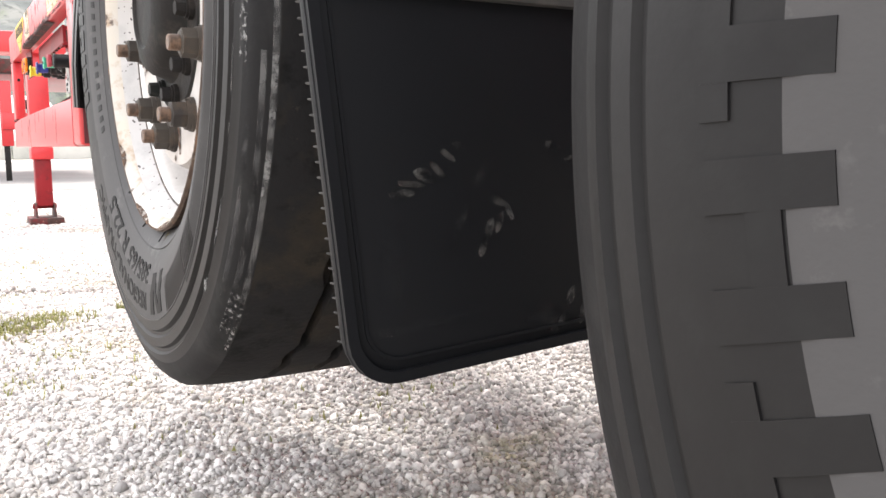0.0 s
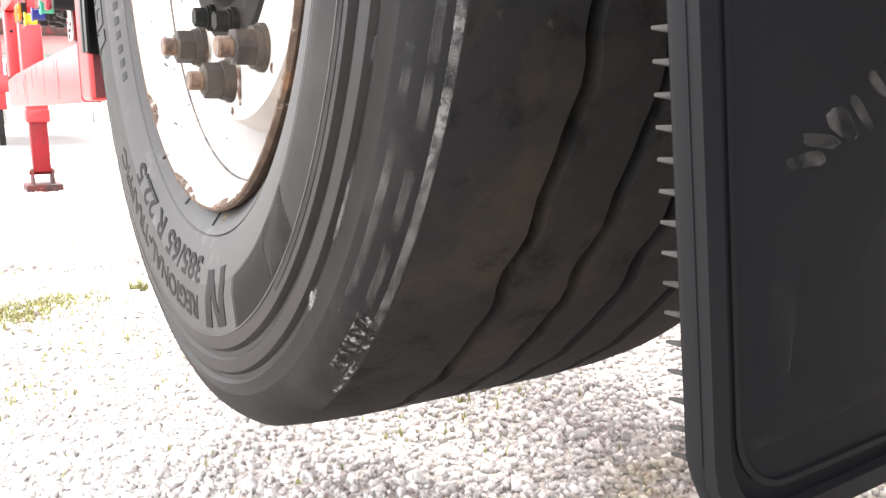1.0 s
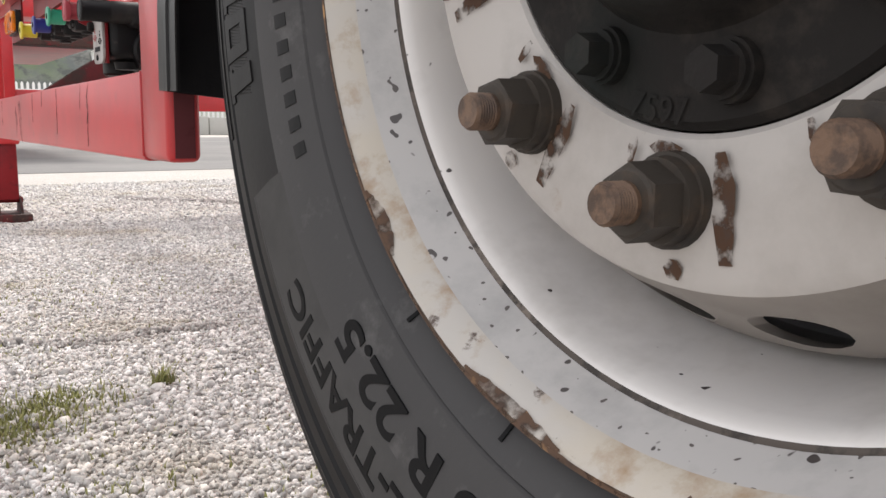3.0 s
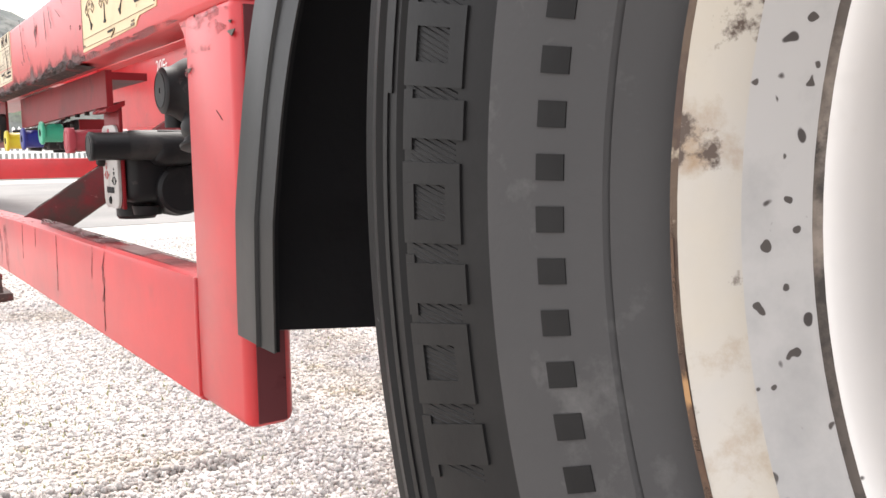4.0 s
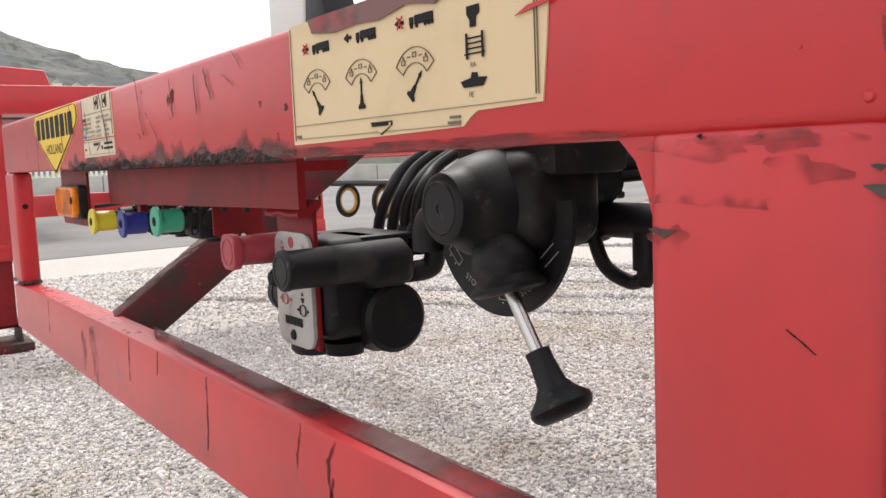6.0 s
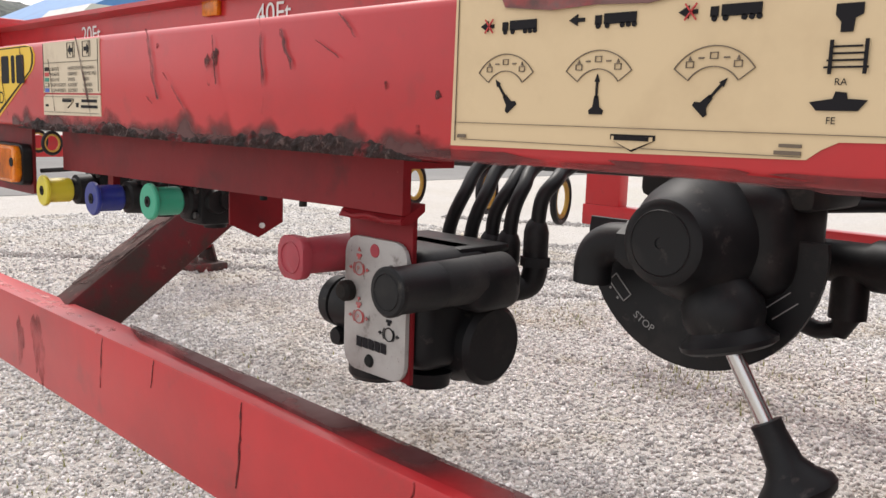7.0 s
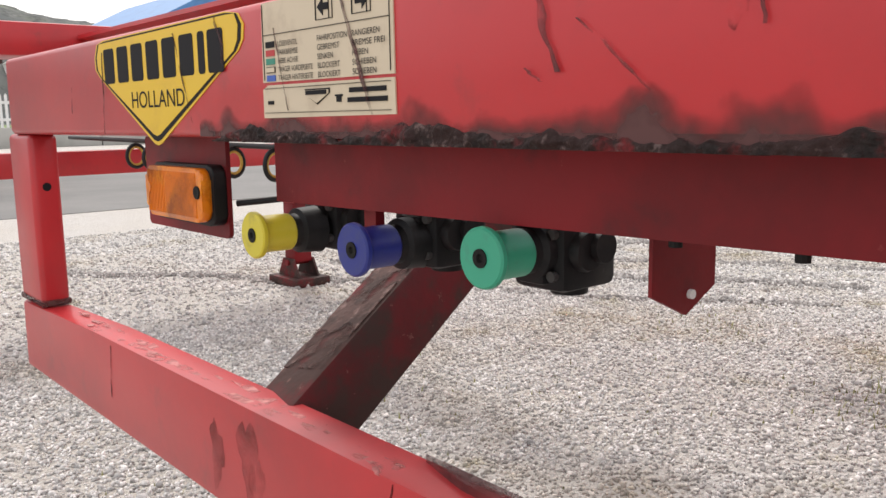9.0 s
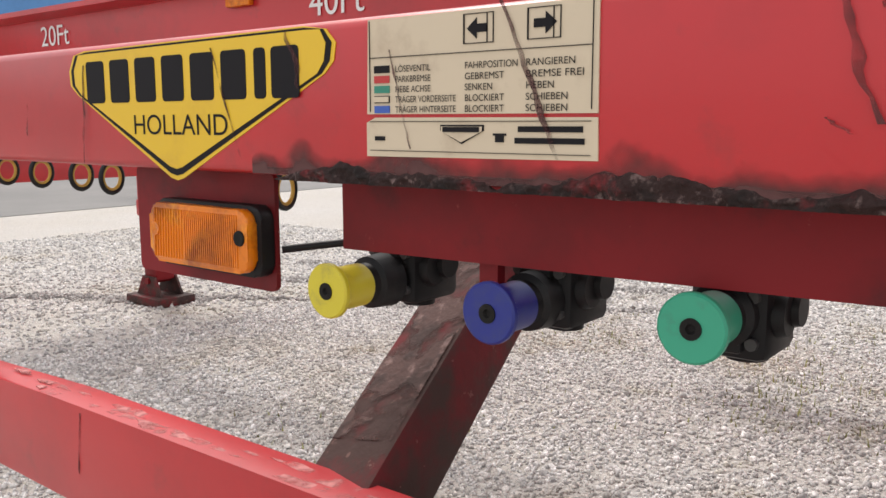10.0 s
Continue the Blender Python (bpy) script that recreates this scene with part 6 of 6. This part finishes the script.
box_on_beam = thing("beam_box", (0.98, 3.05, 1.225), "pale grey box strapped on the red main beam", "box")
part("box_body", box(bmesh.new(), (0.93, 2.96, 1.2255), (1.03, 3.22, 1.40), 0.02, 3), ROOF_PALE, box_on_beam)
part("black_strap", slab(bmesh.new(), [(2.80, 1.2255), (2.95, 1.2255), (2.93, 1.42), (2.86, 1.42)], 0.925, 1.035, bevel=0.006), HOSE, box_on_beam, "wide black strap")
part("cable_loop", tube(bmesh.new(), [(0.94, 3.16, 1.40), (0.93, 3.18, 1.45), (0.93, 3.13, 1.50), (0.94, 3.06, 1.45), (0.95, 3.03, 1.41), (0.95, 2.98, 1.43), (0.96, 2.95, 1.40)], 0.008), HOSE, box_on_beam, "loop of black cable")

SHIFT[0] = Vector((0, -0.05, 0))
for lx in (0.332, 2.01):
    leg = thing("landing_leg", (lx, 5.2, 0), "red steel landing leg standing on the gravel", "landing leg", "landing legs")
    part("outer_tube", box(bmesh.new(), (lx - 0.065, 5.135, 0.50), (lx + 0.065, 5.265, 1.145), 0.012), RED, leg)
    part("collar", box(bmesh.new(), (lx - 0.070, 5.13, 0.435), (lx + 0.070, 5.27, 0.52), 0.012), RED, leg)
    part("inner_tube", box(bmesh.new(), (lx - 0.052, 5.148, 0.12), (lx + 0.052, 5.252, 0.46), 0.008), RED_DULL, leg, "dirty inner tube")
    for sx in (-1, 1):
        part("foot_cheek", slab(bmesh.new(), [(5.08, 0.012), (5.32, 0.012), (5.25, 0.14), (5.15, 0.14)], lx + sx * 0.058 - 0.006, lx + sx * 0.058 + 0.006), RED_WORN, leg)
    part("foot_plate", box(bmesh.new(), (lx - 0.105, 5.06, 0.0), (lx + 0.105, 5.34, 0.045), 0.006), RED_WORN, leg)
    part("foot_pin", rod(bmesh.new(), (lx - 0.075, 5.2, 0.118), (lx + 0.075, 5.2, 0.118), 0.016), RED_DULL, leg)

SHIFT[0] = Vector((0, 0, 0))
# coiled lines that hang along the chassis
line_set = thing("coiled_lines", (0.9, 3, 0.8), "coiled black and yellow lines hung along the chassis", "hose coil")
for k, y in enumerate((1.76, 1.955, 2.155, 2.35, 2.51, 2.68, 2.92, 3.15, 3.39, 3.63, 3.82, 4.035, 4.24, 4.44)):
    for r, t, mat, name in ((0.042, 0.0065, HOSE, "black_coil"), (0.033, 0.0045, COIL_YELLOW, "yellow_coil")):
        bm = bmesh.new()
        pts = [(0.9 + 0.95 * r * math.sin(q) + 0.01 * math.sin(2 * k), y + 0.31 * r * math.sin(q), 0.737 - r * math.cos(q)) for q in [2 * math.pi * j / 16 for j in range(17)]]
        part(name, tube(bm, pts, t, 8, 2), mat, line_set)
part("carrier_rope", tube(bmesh.new(), [(0.9, 1.5, 0.80), (0.9, 2.6, 0.785), (0.9, 3.8, 0.79), (0.9, 5.17, 0.80)], 0.008), HOSE, line_set)

far_side = thing("far_control_frame", (2.4, 2, 0.44), "red side frame on the trailer's other side", "trailer frame")
part("bottom_bar", box(bmesh.new(), (2.40, 1.0, 0.49), (2.46, 2.80, 0.572), 0.006), RED, far_side)
part("post", box(bmesh.new(), (2.40, 2.63, 0.57), (2.46, 2.79, 0.86), 0.006), RED, far_side)
part("post", box(bmesh.new(), (2.40, 1.0, 0.57), (2.46, 1.1, 0.86), 0.006), RED, far_side)
part("top_beam", box(bmesh.new(), (2.38, 0.9, 0.848), (2.48, 2.9, 0.945), 0.006), RED, far_side)
part("cross_arm", box(bmesh.new(), (1.57, 1.45, 0.862), (2.40, 1.53, 0.93), 0.006), RED_DULL, far_side)
part("far_bracket", box(bmesh.new(), (2.30, 1.85, 0.60), (2.36, 1.92, 0.86), 0.004), IRON, far_side)

# ---------------------------------------------------------------- distance
wall = thing("yard_wall", (0, 34, 0), "low weathered concrete wall beyond the road", "wall", kind="structure")
for k in range(30):
    x = -34 + 3.0 * k
    part("wall_panel", box(bmesh.new(), (x + 0.02, 34.0, 0), (x + 2.98, 34.2, 0.70 + 0.02 * (k % 3)), 0.03), CONCRETE, wall)
fence = thing("picket_fence", (-4, 34.3, 0), "white picket fence behind the low wall", "fence")
for k in range(120):
    x = -7 + 0.19 * k
    part("picket", slab(bmesh.new(), [(x, 0.0), (x + 0.09, 0.0), (x + 0.09, 1.85), (x + 0.045, 1.92), (x, 1.85)], 34.30, 34.33, "y"), WHITE, fence)
for z in (0.95, 1.55):
    part("rail", box(bmesh.new(), (-7, 34.33, z), (15.8, 34.38, z + 0.10)), WHITE, fence)


def build_hill(name, mid, size, high, seed, label):
    """A wooded hill with an uneven skyline."""
    bm, n = bmesh.new(), 110
    cx, cy = mid
    grid = []
    for i in range(n + 1):
        row = []
        for j in range(n + 1):
            u, v = i / n * 2 - 1, j / n * 2 - 1
            x, y = cx + u * size[0], cy + v * size[1]
            base = max(0.0, 1 - u * u) * max(0.0, 1 - v * v)
            h = high * base ** 1.3 * (1 + 0.35 * noise.noise((u * 1.7 + seed, v * 1.7, 0)))
            h += min(1, base * 6) * (5.0 * noise.noise((x / 22, y / 22, seed)) + 4.0 * abs(noise.noise((x / 7, y / 7, seed))))
            row.append(bm.verts.new((x, y, h - 1)))
        grid.append(row)
    for a, b in zip(grid, grid[1:]):
        for j in range(n):
            bm.faces.new((a[j], a[j + 1], b[j + 1], b[j]))
    return tagged(part(name, bm, HILLSIDE, angle=180), label, "hill", kind="structure")


build_hill("hill", (70, 900), (520, 260), 150, 1, "hazy wooded hill with a few houses")
build_hill("hill", (520, 1150), (520, 260), 120, 6, "distant hazy wooded ridge")
for k in range(14):
    rnd = random.Random(200 + k)
    x, y = rnd.uniform(60, 260), rnd.uniform(690, 740)
    house = thing("hill_house", (x, y, 30), "small pale house on the wooded hillside", "house", "hillside houses")
    near_hill = bpy.data.objects["hill"]
    hit, spot, _, _ = near_hill.ray_cast((x + 3, y, 400), (0, 0, -1))
    z = spot.z + 4.5 if hit else 30
    part("house_wall", box(bmesh.new(), (x, y - 4, z - 9), (x + 7, y + 4, z)), WHITE, house)
    part("house_roof", slab(bmesh.new(), [(x - 0.5, z), (x + 7.5, z), (x + 3.5, z + 2.6)], y - 4.5, y + 4.5, "y"), CONCRETE, house)

hall = thing("hall", (30, 70, 0), "long pale hall with a blue roof", "hall")
part("hall_wall", box(bmesh.new(), (26, 70, 0), (76, 95, 7.4)), ROOF_PALE, hall)
part("hall_roof", slab(bmesh.new(), [(25, 7.4), (77, 7.4), (73, 13.0), (36, 13.0)], 69.5, 96, "y"), ROOF_BLUE, hall)
part("canopy", slab(bmesh.new(), [(22, 5.4), (74, 5.4), (74, 8.2), (25, 8.2)], 62, 70, "y"), ROOF_PALE, hall)


def build_mast(x, y, h):
    t = thing("light_mast", (x, y, 0), "tall grey floodlight mast", "light mast", "light masts")
    part("mast", rod(bmesh.new(), (x, y, 0), (x, y, h), 0.14, 0.07), CONCRETE, t)
    part("cross_arm", box(bmesh.new(), (x - 0.9, y - 0.05, h - 0.1), (x + 0.9, y + 0.05, h), 0.02), CONCRETE, t)
    for d in (-0.9, 0.9):
        part("floodlight", box(bmesh.new(), (x + d - 0.3, y - 0.35, h - 0.05), (x + d + 0.3, y + 0.1, h + 0.25), 0.04), ROOF_PALE, t)


build_mast(10.8, 90, 15.5)
build_mast(-0.5, 150, 16)

# the next trailer, parked beyond the landing legs
other = thing("parked_trailer", (0.6, 13, 0), "red trailer parked across the yard", "trailer")
part("rear_post", box(bmesh.new(), (0.535, 13.0, 0.52), (0.695, 13.1, 1.48), 0.01), RED, other)
part("bumper", box(bmesh.new(), (0.545, 12.96, 0.765), (1.35, 13.1, 1.01), 0.01), RED, other)
part("lower_bracket", box(bmesh.new(), (0.93, 13.0, 0.60), (1.15, 13.1, 0.78), 0.01), RED_DULL, other)
part("prop", box(bmesh.new(), (0.56, 13.02, 0.0), (0.64, 13.08, 0.53), 0.01), IRON, other)
part("deck_beam", box(bmesh.new(), (0.30, 13.0, 1.60), (2.6, 13.4, 1.80), 0.01), RED_WORN, other)
part("deck", box(bmesh.new(), (0.30, 13.4, 1.66), (2.6, 19.0, 1.80), 0.01), RED, other)
part("tool_box", slab(bmesh.new(), [(1.25, 1.8), (2.35, 1.8), (2.2, 2.25), (1.55, 2.3)], 13.2, 14.2, "y", bevel=0.03), RED, other)
for x in (0.36, 0.47):
    part("rear_light", box(bmesh.new(), (x, 12.93, 1.61), (x + 0.08, 13.0, 1.80), 0.01), INK_RED, other)
    part("light_foot", box(bmesh.new(), (x + 0.01, 12.94, 1.56), (x + 0.06, 13.0, 1.61), 0.01), INK, other)
van = thing("parked_van", (2.6, 36, 0), "small white van parked behind the fence", "van")
part("body", slab(bmesh.new(), [(1.2, 0.4), (4.4, 0.4), (4.5, 1.4), (3.9, 1.6), (3.5, 2.45), (1.3, 2.45)], 36.2, 37.8, "y", bevel=0.08), WHITE, van)
part("window", slab(bmesh.new(), [(2.3, 1.6), (3.75, 1.6), (3.35, 2.30), (2.35, 2.30)], 36.15, 36.2, "y"), INK, van)
for x in (1.9, 3.8):
    part("tyre", lathe(bmesh.new(), [(36.15, 0.0), (36.15, 0.33), (36.4, 0.33)], (x, 0, 0.33), "y", 24), RUBBER, van)
